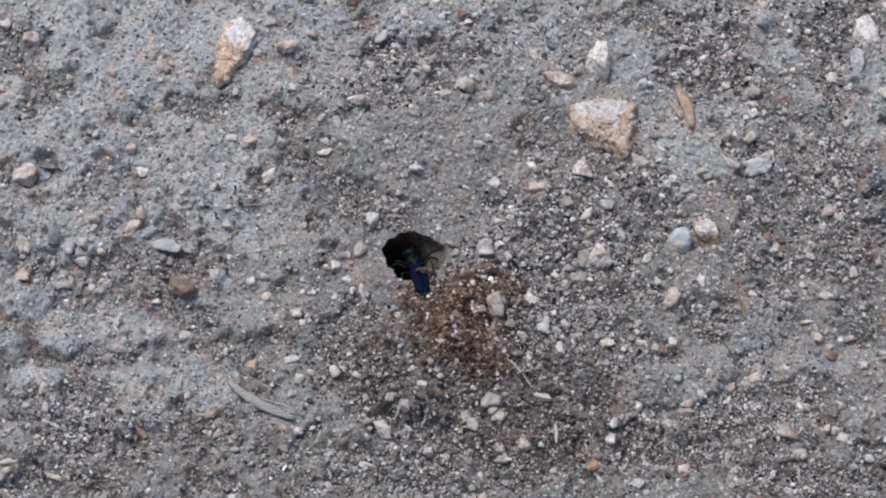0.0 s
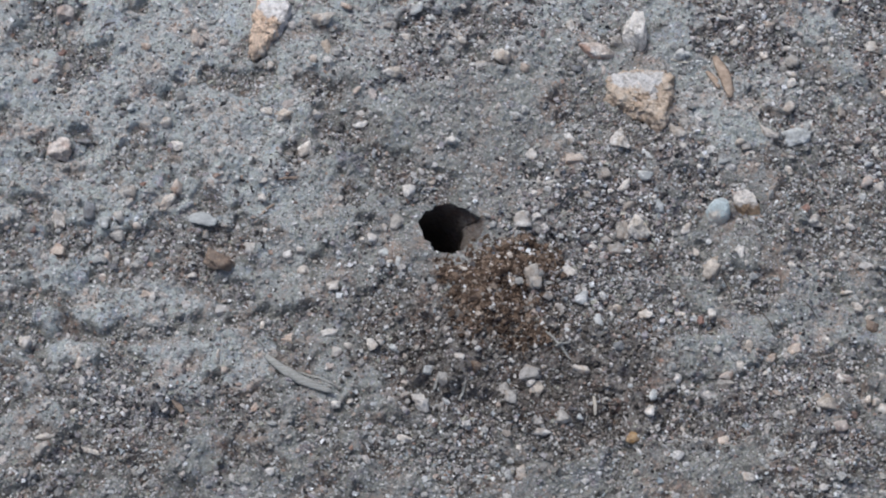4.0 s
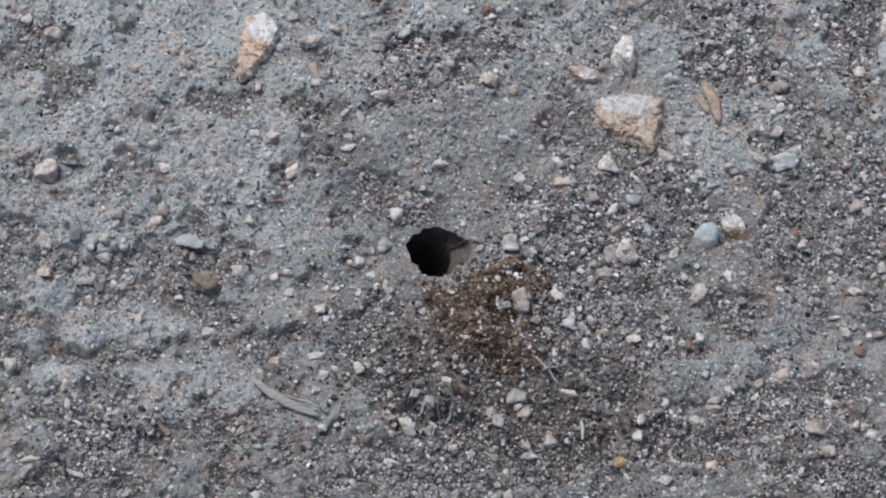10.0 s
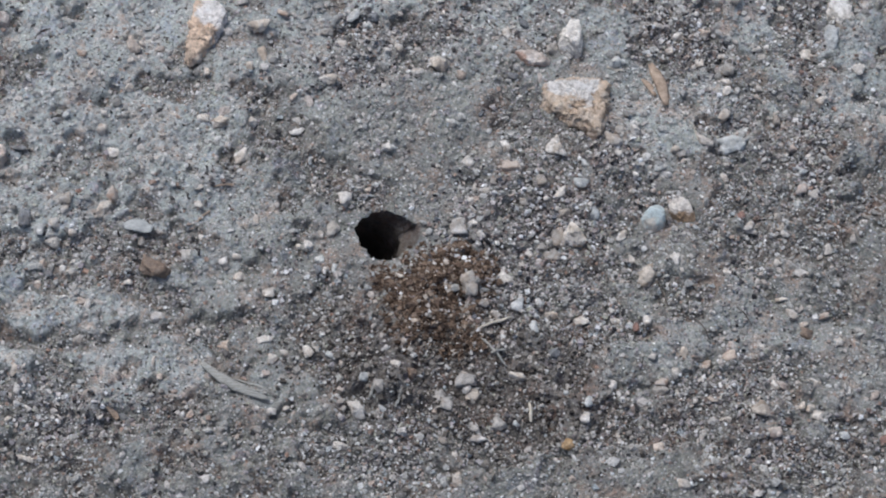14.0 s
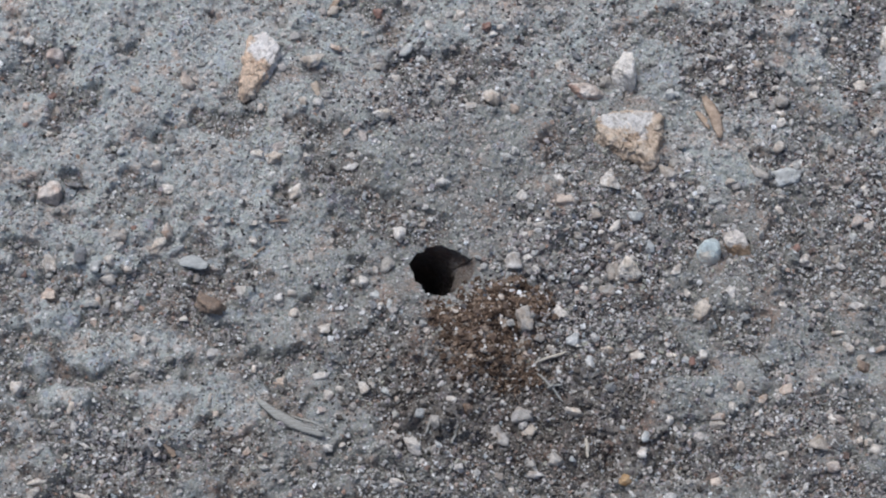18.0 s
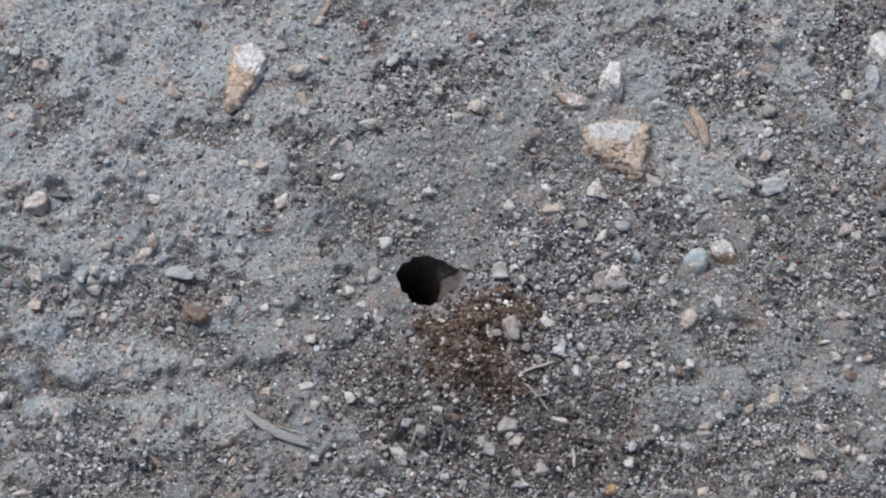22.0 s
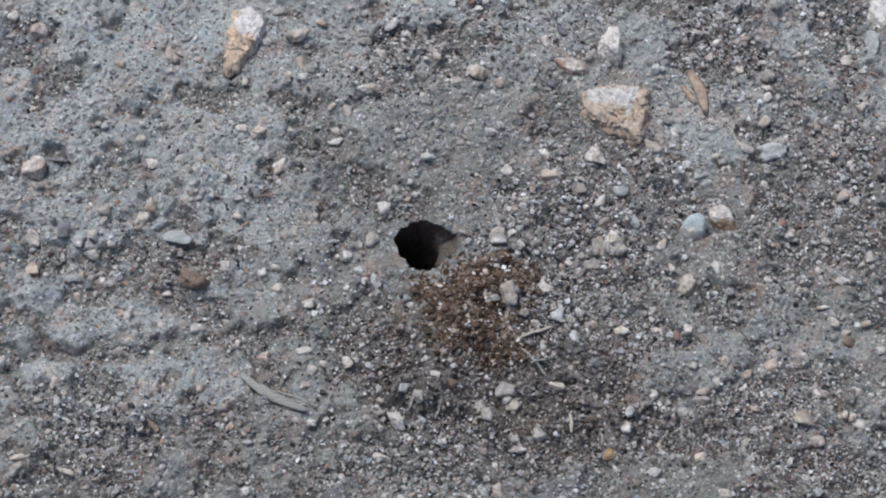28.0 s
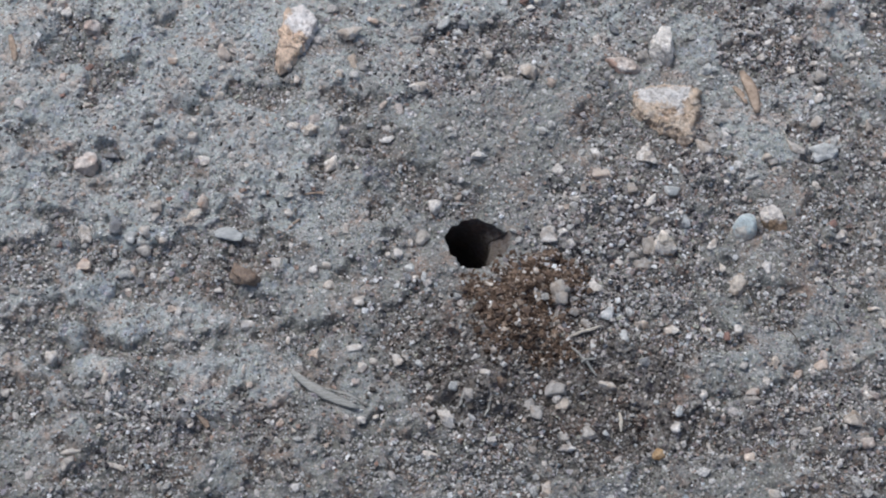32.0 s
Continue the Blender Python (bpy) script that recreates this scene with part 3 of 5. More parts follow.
pebble(WHITE, -18.1, 26.4, 2.3, 1.5, 0)
pebble(WHITE, -17.9, 24.0, 2.3, 1.2, 0)
pebble(BLUE, -7.3, 52.2, 2.1, 1.8, 20)
pebble(SLATE, -3.0, 51.7, 2.1, 2.4, 0)
pebble(BLUE, -3.9, 49.7, 1.6, 1.3, 0)
pebble(CREAM, -9.1, 44.8, 1.8, 2.1, 0)
pebble(WHITE, -0.4, 43.9, 1.1, 1.5, 0)
pebble(GREY, -4.2, 62.0, 1.9, 1.6, 0)
pebble(CREAM, -2.4, 58.4, 1.6, 2.1, 0)
pebble(CREAM, -0.7, 55.6, 1.6, 1.3, 0)
pebble(GREY, -12.8, 47.9, 1.8, 1.6, -30)
pebble(CREAM, -25.6, 42.4, 1.6, 2.6, 0)
pebble(GREY, -23.6, 41.4, 1.6, 1.8, 0)
pebble(ORANGE, -21.8, 52.9, 2.3, 1.3, -20)
pebble(CREAM, -27.9, 39.4, 1.4, 1.5, 0)
pebble(CREAM, -36.7, 38.4, 1.1, 1.3, 0)
pebble(PINK, -32.9, 28.4, 2.5, 1.7, 20)
pebble(TAN, -33.4, 26.4, 3.4, 2.0, 0)
pebble(WHITE, -37.2, 27.2, 2.3, 1.7, 0)
pebble(WHITE, -27.2, 26.4, 1.6, 1.5, 0)
pebble(WHITE, -15.8, 56.4, 1.2, 1.3, 0)
pebble(TAN, -22.3, 62.0, 2.6, 1.9, 0)
pebble(RED, -13.3, 61.2, 1.6, 1.6, 0)
pebble(CREAM, 3.9, 61.3, 1.4, 1.6, 0)
pebble(WHITE, 2.9, 60.3, 1.2, 1.6, 0)
pebble(WHITE, 13.9, 59.5, 1.0, 0.9, 0)
pebble(WHITE, 10.7, 56.3, 1.4, 1.3, 0)
pebble(WHITE, 11.0, 53.1, 0.9, 1.0, 0)
pebble(WHITE, 11.9, 57.8, 1.2, 1.1, 0)
pebble(WHITE, 5.5, 58.4, 0.9, 0.9, 0)
pebble(WHITE, 18.5, 56.9, 0.8, 0.9, 0)
pebble(WHITE, 1.8, 44.4, 1.4, 1.8, 0)
pebble(CREAM, 10.8, 40.0, 3.0, 3.1, 0)
pebble(WHITE, 5.6, 38.2, 2.1, 1.3, 0)
pebble(ORANGE, 14.7, 37.9, 1.6, 1.3, 0)
pebble(WHITE, 24.1, 47.5, 1.4, 2.3, 0)
pebble(SLATE, 27.4, 50.3, 1.8, 1.8, 0)
pebble(GREY, 33.2, 44.2, 2.1, 2.3, 0)
pebble(SLATE, 25.2, 37.2, 1.6, 1.5, 0)
pebble(WHITE, 26.5, 32.5, 1.0, 0.9, 0)
pebble(PINK, 30.7, 37.2, 0.9, 1.8, 0)
pebble(SLATE, 18.5, 28.5, 1.1, 1.0, 0)
pebble(BLUE, 12.8, 26.4, 2.0, 1.0, 0)
pebble(BLUE, 45.9, 41.0, 2.5, 1.8, 0)
pebble(RED, 9.2, 58.0, 1.6, 1.3, 0)
pebble(CREAM, 55.3, 49.8, 1.6, 1.6, 0)
pebble(WHITE, 59.2, 47.2, 2.3, 2.1, 0)
pebble(ORANGE, 64.4, 48.1, 2.3, 1.8, 10)
pebble(WHITE, 57.0, 43.8, 1.6, 1.8, 0)
pebble(WHITE, 57.9, 53.8, 0.9, 1.1, 0)
pebble(WHITE, 62.8, 53.4, 0.9, 1.3, 0)
pebble(ORANGE, 71.7, 61.0, 2.1, 1.9, -20)
pebble(GREY, 71.1, 56.6, 1.9, 2.1, 0)
pebble(CREAM, 63.0, 40.8, 1.6, 1.5, 0)
pebble(WHITE, 67.7, 42.4, 1.8, 1.5, 0)
pebble(GREY, 68.4, 39.3, 2.1, 2.3, 0)
pebble(WHITE, 68.2, 36.3, 1.8, 1.3, 0)
pebble(CREAM, 68.1, 34.2, 2.0, 1.8, 0)
pebble(WHITE, 74.4, 45.4, 0.9, 1.0, 0)
pebble(CREAM, 75.3, 44.2, 1.6, 1.6, -30)
pebble(WHITE, 76.9, 44.7, 0.9, 1.3, 0)
pebble(WHITE, 76.1, 42.2, 1.6, 1.0, 0)
pebble(CREAM, 85.3, 42.9, 2.1, 2.3, 0)
pebble(CREAM, 81.1, 54.4, 1.6, 1.1, 0)
pebble(GREY, 78.1, 27.4, 1.4, 2.2, 0)
pebble(CREAM, 67.4, 28.1, 2.0, 2.5, -40)
pebble(BLUE, 90.2, 46.3, 2.8, 3.6, 0)
pebble(BLUE, 71.3, 24.3, 1.6, 1.2, 0)
pebble(WHITE, 49.4, 24.8, 1.6, 1.7, 0)
pebble(GREY, 46.3, 24.5, 1.6, 1.7, 0)
pebble(GREY, 74.9, 34.6, 1.4, 1.3, 0)
pebble(CREAM, 86.6, 31.8, 1.8, 2.0, 0)
pebble(RED, 83.3, 38.7, 1.1, 1.3, 0)
pebble(SLATE, 88.9, 50.4, 1.6, 1.8, 0)
pebble(PINK, -77.8, 17.4, 3.8, 3.7, 0)
pebble(WHITE, -71.5, 15.1, 0.9, 1.2, 0)
pebble(WHITE, -66.8, 13.8, 0.8, 0.8, 0)
pebble(ORANGE, -54.1, 9.3, 2.2, 2.6, 0)
pebble(CREAM, -55.9, 5.4, 2.7, 2.6, 0)
pebble(WHITE, -63.1, 5.8, 1.3, 1.2, 0)
pebble(GREY, -62.7, 8.1, 2.0, 1.7, 0)
pebble(WHITE, -76.6, 2.0, 2.6, 2.8, 0)
pebble(ORANGE, -76.5, -5.5, 2.6, 3.0, 0)
pebble(SLATE, -70.9, 3.9, 2.4, 3.3, 0)
pebble(BLUE, -67.8, 0.8, 2.0, 2.1, 0)
pebble(GREY, -65.4, -1.7, 2.4, 1.9, 0)
pebble(WHITE, -64.6, 2.5, 2.2, 1.9, 0)
pebble(CREAM, -61.1, 0.3, 1.5, 1.4, 0)
pebble(BROWN, -44.7, -7.9, 4.4, 3.9, -20)
pebble(ORANGE, -66.9, -6.6, 1.3, 1.6, 0)
pebble(SLATE, -65.5, -8.8, 1.3, 1.2, 0)
pebble(WHITE, -62.8, -7.5, 1.5, 1.2, 0)
pebble(GREY, -63.5, -6.0, 1.3, 1.2, 0)
pebble(WHITE, -61.1, -6.0, 1.3, 0.9, 0)
pebble(CREAM, -50.2, -10.4, 1.5, 1.2, 0)
pebble(WHITE, -67.6, -10.3, 1.1, 0.9, 0)
pebble(GREY, -47.9, -1.4, 1.3, 1.4, 0)
pebble(GREY, -72.8, -5.9, 0.9, 1.2, 0)
pebble(RED, -81.4, -0.3, 1.1, 1.4, 0)
pebble(WHITE, -55.0, 18.9, 2.2, 1.7, 0)
pebble(RED, -60.6, 9.9, 1.1, 1.0, 0)
pebble(SLATE, -73.0, 20.0, 2.2, 1.2, 0)
pebble(ORANGE, -58.6, -14.7, 1.7, 1.4, 0)
pebble(WHITE, -28.7, 18.4, 3.1, 2.0, 20)
pebble(WHITE, -8.7, 7.8, 2.4, 2.6, 0)
pebble(GREY, -10.4, 1.5, 2.4, 2.1, 0)
pebble(WHITE, -13.2, 0.5, 1.0, 1.7, 0)
pebble(CREAM, -37.1, 10.9, 1.6, 1.0, 20)
pebble(WHITE, -37.2, 6.8, 1.5, 1.4, 0)
pebble(WHITE, -31.5, -6.1, 1.7, 1.9, 0)
pebble(WHITE, -31.1, -7.3, 1.1, 0.9, 0)
pebble(CREAM, -28.8, -9.7, 2.2, 1.8, 0)
pebble(CREAM, -17.2, -2.4, 1.5, 1.2, 0)
pebble(WHITE, -15.3, -2.2, 1.8, 1.9, 0)
pebble(WHITE, -11.9, -7.4, 1.1, 0.9, 20)
pebble(BLUE, -13.3, -5.6, 1.5, 1.4, 0)
pebble(SLATE, -13.2, -7.9, 1.3, 1.6, 0)
pebble(SLATE, -12.6, -9.2, 0.9, 0.9, 0)
pebble(SLATE, -14.0, -7.0, 0.8, 0.8, 0)
pebble(SLATE, -13.5, -9.2, 0.8, 0.7, 0)
pebble(CREAM, -23.0, -12.8, 2.0, 1.6, 0)
pebble(WHITE, -20.5, 0.2, 0.7, 0.7, 0)
pebble(WHITE, -0.2, 20.7, 1.8, 1.7, 0)
pebble(WHITE, -26.6, -7.3, 1.1, 0.9, 0)
pebble(WHITE, -29.2, -4.7, 1.5, 1.6, 0)
pebble(WHITE, -0.2, -9.6, 0.9, 0.7, 0)
pebble(WHITE, -36.4, -0.4, 1.1, 1.4, 0)
pebble(WHITE, -23.9, 17.6, 0.9, 1.0, 0)
pebble(WHITE, -14.6, 11.1, 0.9, 1.0, 0)
pebble(CREAM, -25.6, 3.4, 1.1, 1.9, 0)
pebble(CREAM, -4.1, 10.4, 1.3, 1.0, 0)
pebble(WHITE, -38.8, -4.5, 2.2, 1.9, 0)
pebble(WHITE, 23.4, 20.6, 2.0, 2.2, 0)
pebble(WHITE, 15.5, 16.7, 2.2, 1.7, 30)
pebble(ORANGE, 24.4, 16.2, 3.1, 2.2, 0)
pebble(WHITE, 33.2, 20.1, 2.9, 3.4, 0)
pebble(CREAM, 45.3, 21.4, 2.7, 2.5, 0)
pebble(GREY, 30.4, 12.4, 2.0, 2.2, 0)
pebble(CREAM, 34.0, 10.2, 1.3, 2.6, -50)
pebble(GREY, 20.9, 12.2, 1.3, 1.4, 0)
pebble(CREAM, 17.0, 11.3, 0.9, 1.2, 0)
pebble(WHITE, 19.2, 10.3, 1.3, 1.2, 0)
pebble(WHITE, 16.4, 8.1, 1.3, 1.0, 0)
pebble(GREY, 26.9, 7.9, 1.8, 1.4, 0)
pebble(BLUE, 37.9, 12.2, 2.4, 1.7, 0)
pebble(GREY, 34.9, 5.6, 2.0, 2.1, 0)
pebble(BLUE, 40.4, 5.6, 1.8, 2.4, 0)
pebble(GREY, 33.3, -0.2, 2.2, 3.5, 0)
pebble(WHITE, 13.5, 2.1, 2.9, 2.6, 0)
pebble(WHITE, 16.6, 3.2, 1.5, 1.2, 0)
pebble(WHITE, 18.1, 0.4, 1.8, 1.2, -20)
pebble(BLUE, 21.4, -1.5, 1.1, 1.4, 0)
pebble(WHITE, 27.3, -3.5, 1.5, 1.9, 0)
pebble(GREY, 31.8, -4.8, 2.0, 2.1, 0)
pebble(GREY, 30.1, -2.2, 1.5, 1.4, 0)
pebble(BLUE, 28.9, -1.2, 1.1, 0.7, 0)
pebble(GREY, 25.9, -6.5, 1.3, 1.2, 0)
pebble(WHITE, 22.4, -7.2, 1.0, 1.0, 0)
pebble(WHITE, 23.1, -9.8, 3.0, 1.8, -35)
pebble(WHITE, 11.2, -10.3, 1.1, 0.9, 0)
pebble(BLUE, 28.6, -9.4, 1.1, 0.9, 0)
pebble(CREAM, 11.2, -6.2, 1.1, 1.2, 0)
pebble(CREAM, 2.5, -9.3, 1.5, 1.4, 0)
pebble(WHITE, 9.9, 16.0, 0.9, 0.7, 0)
pebble(BLUE, 38.9, 16.7, 1.6, 1.2, 0)
pebble(WHITE, 48.9, 14.3, 1.1, 1.2, 0)
pebble(WHITE, 48.1, 10.5, 1.3, 1.0, 0)
pebble(CREAM, 62.7, 22.1, 2.9, 1.7, -20)
pebble(BLUE, 69.1, 21.0, 4.5, 3.0, 20)
pebble(SLATE, 65.5, 21.9, 1.3, 2.7, -30)
pebble(GREY, 66.9, 13.2, 1.6, 1.2, 0)
pebble(GREY, 66.9, 16.7, 1.3, 1.0, 0)
pebble(WHITE, 45.3, -0.3, 2.2, 1.4, 30)
pebble(TAN, 50.3, -8.5, 3.3, 3.7, 0)
pebble(WHITE, 55.5, -5.2, 1.5, 2.1, 0)
pebble(WHITE, 56.7, -7.3, 0.9, 0.9, 0)
pebble(CREAM, 71.1, 1.4, 2.4, 1.4, -20)
pebble(PINK, 81.2, 10.6, 2.2, 2.2, 0)
pebble(CREAM, 83.5, 9.4, 1.6, 1.9, 0)
pebble(BLUE, 82.1, 15.0, 1.6, 1.5, 0)
pebble(BLUE, 83.0, 11.6, 2.0, 1.5, 0)
pebble(WHITE, 84.4, 17.2, 1.3, 1.5, 0)
pebble(PINK, 80.6, 20.5, 1.3, 1.5, 0)
pebble(BLUE, 80.6, 7.2, 1.3, 1.2, 0)
pebble(GREY, 77.1, 4.9, 2.0, 1.7, 0)
pebble(CREAM, 76.9, 2.1, 1.5, 1.2, 0)
pebble(WHITE, 75.6, -5.8, 1.3, 1.4, 0)
pebble(WHITE, 84.3, -4.6, 1.1, 1.2, 0)
pebble(WHITE, 80.1, -8.4, 2.4, 1.6, -40)
pebble(CREAM, 85.8, -2.7, 1.3, 2.1, 0)
pebble(WHITE, 74.4, 19.5, 1.1, 1.0, 0)
pebble(WHITE, 71.9, 12.1, 1.1, 1.0, 0)
pebble(BLUE, 53.4, 15.4, 1.6, 1.2, 0)
pebble(CREAM, 47.6, -5.1, 1.3, 1.4, 0)
pebble(CREAM, 76.1, -13.8, 2.2, 0.9, 0)
pebble(WHITE, -57.7, -15.6, 1.5, 1.8, 0)
pebble(GREY, -58.5, -23.1, 1.9, 2.0, 0)
pebble(WHITE, -80.9, -25.4, 1.9, 2.0, 0)
pebble(TAN, -70.2, -29.5, 1.7, 1.8, 0)
pebble(WHITE, -68.3, -28.5, 0.9, 0.9, 0)
pebble(WHITE, -44.2, -18.4, 2.4, 1.6, 0)
pebble(WHITE, -52.3, -22.9, 1.3, 0.9, 0)
pebble(WHITE, -44.0, -27.4, 0.9, 1.6, 0)
pebble(ORANGE, -42.6, -31.0, 1.1, 1.1, 0)
pebble(CREAM, -49.7, -30.0, 1.1, 1.1, 0)
pebble(GREY, -73.2, -33.3, 1.3, 1.1, 0)
pebble(SLATE, -72.3, -34.6, 1.3, 1.3, 0)
pebble(SLATE, -49.3, -39.2, 1.9, 1.3, 0)
pebble(WHITE, -70.8, -39.7, 1.3, 1.1, 0)
pebble(WHITE, -67.3, -37.4, 1.5, 0.9, -40)
pebble(SLATE, -66.3, -36.3, 2.1, 1.3, 0)
pebble(GREY, -76.0, -47.3, 2.1, 2.4, 0)
pebble(WHITE, -75.7, -38.6, 1.3, 1.3, 0)
pebble(WHITE, -72.6, -37.4, 0.8, 1.1, 0)
pebble(CREAM, -75.7, -45.0, 3.1, 1.5, 0)
pebble(CREAM, -67.1, -47.6, 3.1, 0.9, -20)
pebble(WHITE, -54.0, -39.2, 1.5, 1.3, 0)
pebble(CREAM, -63.7, -44.9, 1.3, 0.9, 0)
pebble(BLUE, -57.6, -32.1, 1.3, 0.9, 0)
pebble(ORANGE, -30.9, -24.0, 3.0, 1.8, -15)
pebble(CREAM, -36.2, -21.4, 0.9, 1.6, 0)
pebble(WHITE, -23.1, -23.0, 2.6, 1.3, 20)
pebble(CREAM, -15.2, -25.8, 1.9, 2.0, 0)
pebble(GREY, -13.6, -25.1, 1.1, 1.3, 0)
pebble(CREAM, -21.6, -27.0, 2.3, 1.8, 0)
pebble(GREY, -19.5, -26.1, 1.5, 1.6, 0)
pebble(PINK, -22.9, -30.3, 1.3, 1.3, 0)
pebble(WHITE, -5.9, -37.8, 2.7, 2.4, 0)
pebble(WHITE, -8.4, -37.3, 1.1, 0.9, 0)
pebble(WHITE, -9.3, -34.9, 0.8, 0.9, 0)
pebble(WHITE, -21.9, -37.9, 1.7, 1.3, 0)
pebble(CREAM, -19.1, -37.5, 1.3, 0.9, 0)
pebble(WHITE, -8.7, -45.0, 2.7, 1.5, -25)
pebble(BLUE, -4.5, -30.6, 1.5, 1.5, 0)
pebble(WHITE, -0.5, -24.5, 1.1, 0.9, 0)
pebble(WHITE, -5.4, -26.0, 0.9, 0.9, 0)
pebble(BLUE, -11.0, -26.1, 1.3, 1.6, 0)
pebble(ORANGE, -8.8, -27.8, 0.9, 1.1, 0)
pebble(WHITE, -0.9, -21.9, 1.1, 0.9, 0)
pebble(PINK, -23.9, -43.3, 0.8, 1.3, 0)
pebble(WHITE, -30.2, -44.8, 1.0, 1.1, 0)
pebble(ORANGE, -36.7, -38.7, 1.3, 1.5, 0)
pebble(WHITE, -34.0, -40.4, 0.8, 1.1, 0)
pebble(GREY, -24.5, -41.7, 1.5, 1.9, 0)
pebble(WHITE, -19.1, -47.7, 0.8, 0.6, 0)
pebble(BLUE, -0.8, -37.6, 1.3, 1.3, 0)
pebble(GREY, -1.9, -38.4, 1.1, 1.3, 0)
pebble(GREY, -1.4, -33.0, 1.9, 2.0, 0)
pebble(BLUE, 22.2, -22.8, 1.1, 2.5, 20)
pebble(BLUE, 27.7, -20.5, 1.7, 2.5, 20)
pebble(CREAM, 24.8, -30.9, 2.8, 1.7, -5)
pebble(TAN, 16.6, -34.6, 2.5, 2.2, -15)
pebble(GREY, 14.6, -31.0, 2.8, 2.4, 0)
pebble(GREY, 9.8, -34.8, 1.9, 1.8, 0)
pebble(BROWN, 4.5, -30.4, 1.9, 2.0, 0)
pebble(WHITE, 1.9, -28.4, 0.9, 0.9, 0)
pebble(WHITE, 2.6, -41.9, 1.5, 1.1, 0)
pebble(WHITE, 12.1, -41.2, 0.6, 0.6, 0)
pebble(WHITE, 17.0, -43.5, 2.5, 1.3, 0)
pebble(AMBER, 33.2, -45.1, 2.1, 1.7, 20)
pebble(BLUE, 37.8, -36.0, 2.1, 1.5, 10)
pebble(BLUE, 33.6, -34.2, 1.1, 0.9, 0)
pebble(SLATE, 31.6, -25.6, 1.9, 1.8, 0)
pebble(CREAM, 37.2, -18.9, 2.2, 1.4, 20)
pebble(WHITE, 42.7, -32.5, 1.5, 1.5, 0)
pebble(WHITE, 43.4, -18.7, 1.3, 1.4, 0)
pebble(PINK, 30.8, -23.4, 1.3, 0.9, 0)
pebble(WHITE, 38.3, -24.4, 1.1, 0.9, 0)
pebble(TAN, 31.6, -17.4, 2.2, 1.4, 0)
pebble(CREAM, 5.1, -18.8, 1.1, 0.9, 0)
pebble(GREY, 2.9, -23.4, 1.9, 1.6, 0)
pebble(GREY, 11.5, -36.9, 2.1, 2.4, 0)
pebble(WHITE, 36.6, -39.6, 1.7, 1.7, 0)
pebble(GREY, 21.2, -41.1, 2.5, 2.2, 0)
pebble(BLUE, 23.9, -40.6, 1.1, 1.1, 0)
pebble(WHITE, 49.3, -18.7, 1.5, 1.8, 0)
pebble(RED, 47.6, -20.2, 1.3, 1.4, 0)
pebble(ORANGE, 51.6, -31.7, 2.1, 1.5, 0)
pebble(GREY, 51.9, -33.5, 2.5, 1.4, 0)
pebble(WHITE, 54.2, -29.8, 1.3, 1.6, 0)
pebble(ORANGE, 60.5, -28.4, 1.9, 1.6, 10)
pebble(ORANGE, 64.9, -26.1, 2.1, 1.8, 10)
pebble(PINK, 65.6, -23.9, 1.3, 1.3, 0)
pebble(WHITE, 59.2, -31.3, 1.1, 1.1, 0)
pebble(TAN, 70.0, -37.6, 2.7, 2.8, 0)
pebble(PINK, 74.6, -32.3, 2.3, 1.5, 0)
pebble(WHITE, 80.9, -32.1, 1.9, 1.8, 0)
pebble(BROWN, 80.3, -21.1, 2.2, 2.0, -20)
pebble(CREAM, 79.9, -19.5, 1.5, 1.1, 0)
pebble(ORANGE, 83.3, -17.6, 2.2, 1.4, 0)
pebble(CREAM, 79.4, -37.4, 1.7, 1.7, 0)
pebble(CREAM, 80.9, -38.8, 1.7, 2.2, -40)
pebble(WHITE, 77.4, -17.3, 1.9, 1.8, 0)
pebble(CREAM, 63.4, -39.8, 1.5, 1.3, -40)
pebble(ORANGE, 50.5, -45.1, 1.5, 1.7, 0)
pebble(GREY, 59.0, -42.7, 1.5, 1.1, 0)
pebble(WHITE, 71.9, -45.4, 0.8, 0.9, 0)
pebble(PINK, 72.1, -42.4, 2.1, 2.6, 0)
pebble(ORANGE, 61.1, -35.4, 1.5, 0.9, 0)
pebble(WHITE, 71.2, -24.2, 1.3, 0.9, -30)
pebble(WHITE, 57.9, -35.7, 0.8, 0.9, 0)
pebble(PINK, -91.9, 31.6, 2.5, 2.0, 0)
pebble(CREAM, -89.3, -32.9, 1.3, 1.3, 0)
pebble(GREY, -89.2, -10.9, 1.5, 1.2, 0)
pebble(CREAM, -32.3, 69.8, 2.8, 2.4, -20)
pebble(WHITE, 15.8, 66.4, 1.4, 1.6, 0)
pebble(SLATE, 90.1, 69.8, 2.1, 1.9, 0)
pebble(ORANGE, 91.9, -34.6, 1.7, 1.8, 0)
pebble(BLUE, 85.3, -42.9, 1.7, 1.3, 0)
pebble(CREAM, 86.0, -23.4, 1.5, 1.4, 0)
pebble(RED, 93.1, -43.6, 1.7, 1.5, 0)
pebble(WHITE, 94.7, 39.3, 2.1, 1.8, 0)
pebble(GREY, 95.3, 21.8, 1.6, 1.5, 0)
pebble(CREAM, 90.9, -0.2, 1.3, 1.7, 0)
pebble(CREAM, 54.7, -52.8, 1.9, 1.7, 0)
pebble(CREAM, 13.2, -52.2, 1.9, 2.3, 0)
pebble(WHITE, -7.6, -53.1, 1.2, 1.1, 0)
pebble(WHITE, -33.6, -51.9, 1.5, 1.3, 0)
pebble(TAN, 34.0, -52.1, 1.0, 1.1, 0)
pebble(GREY, 15.5, -11.5, 3.3, 3.7, 25)
pebble(CREAM, -39.7, 41.9, 3.2, 3.6, 0)
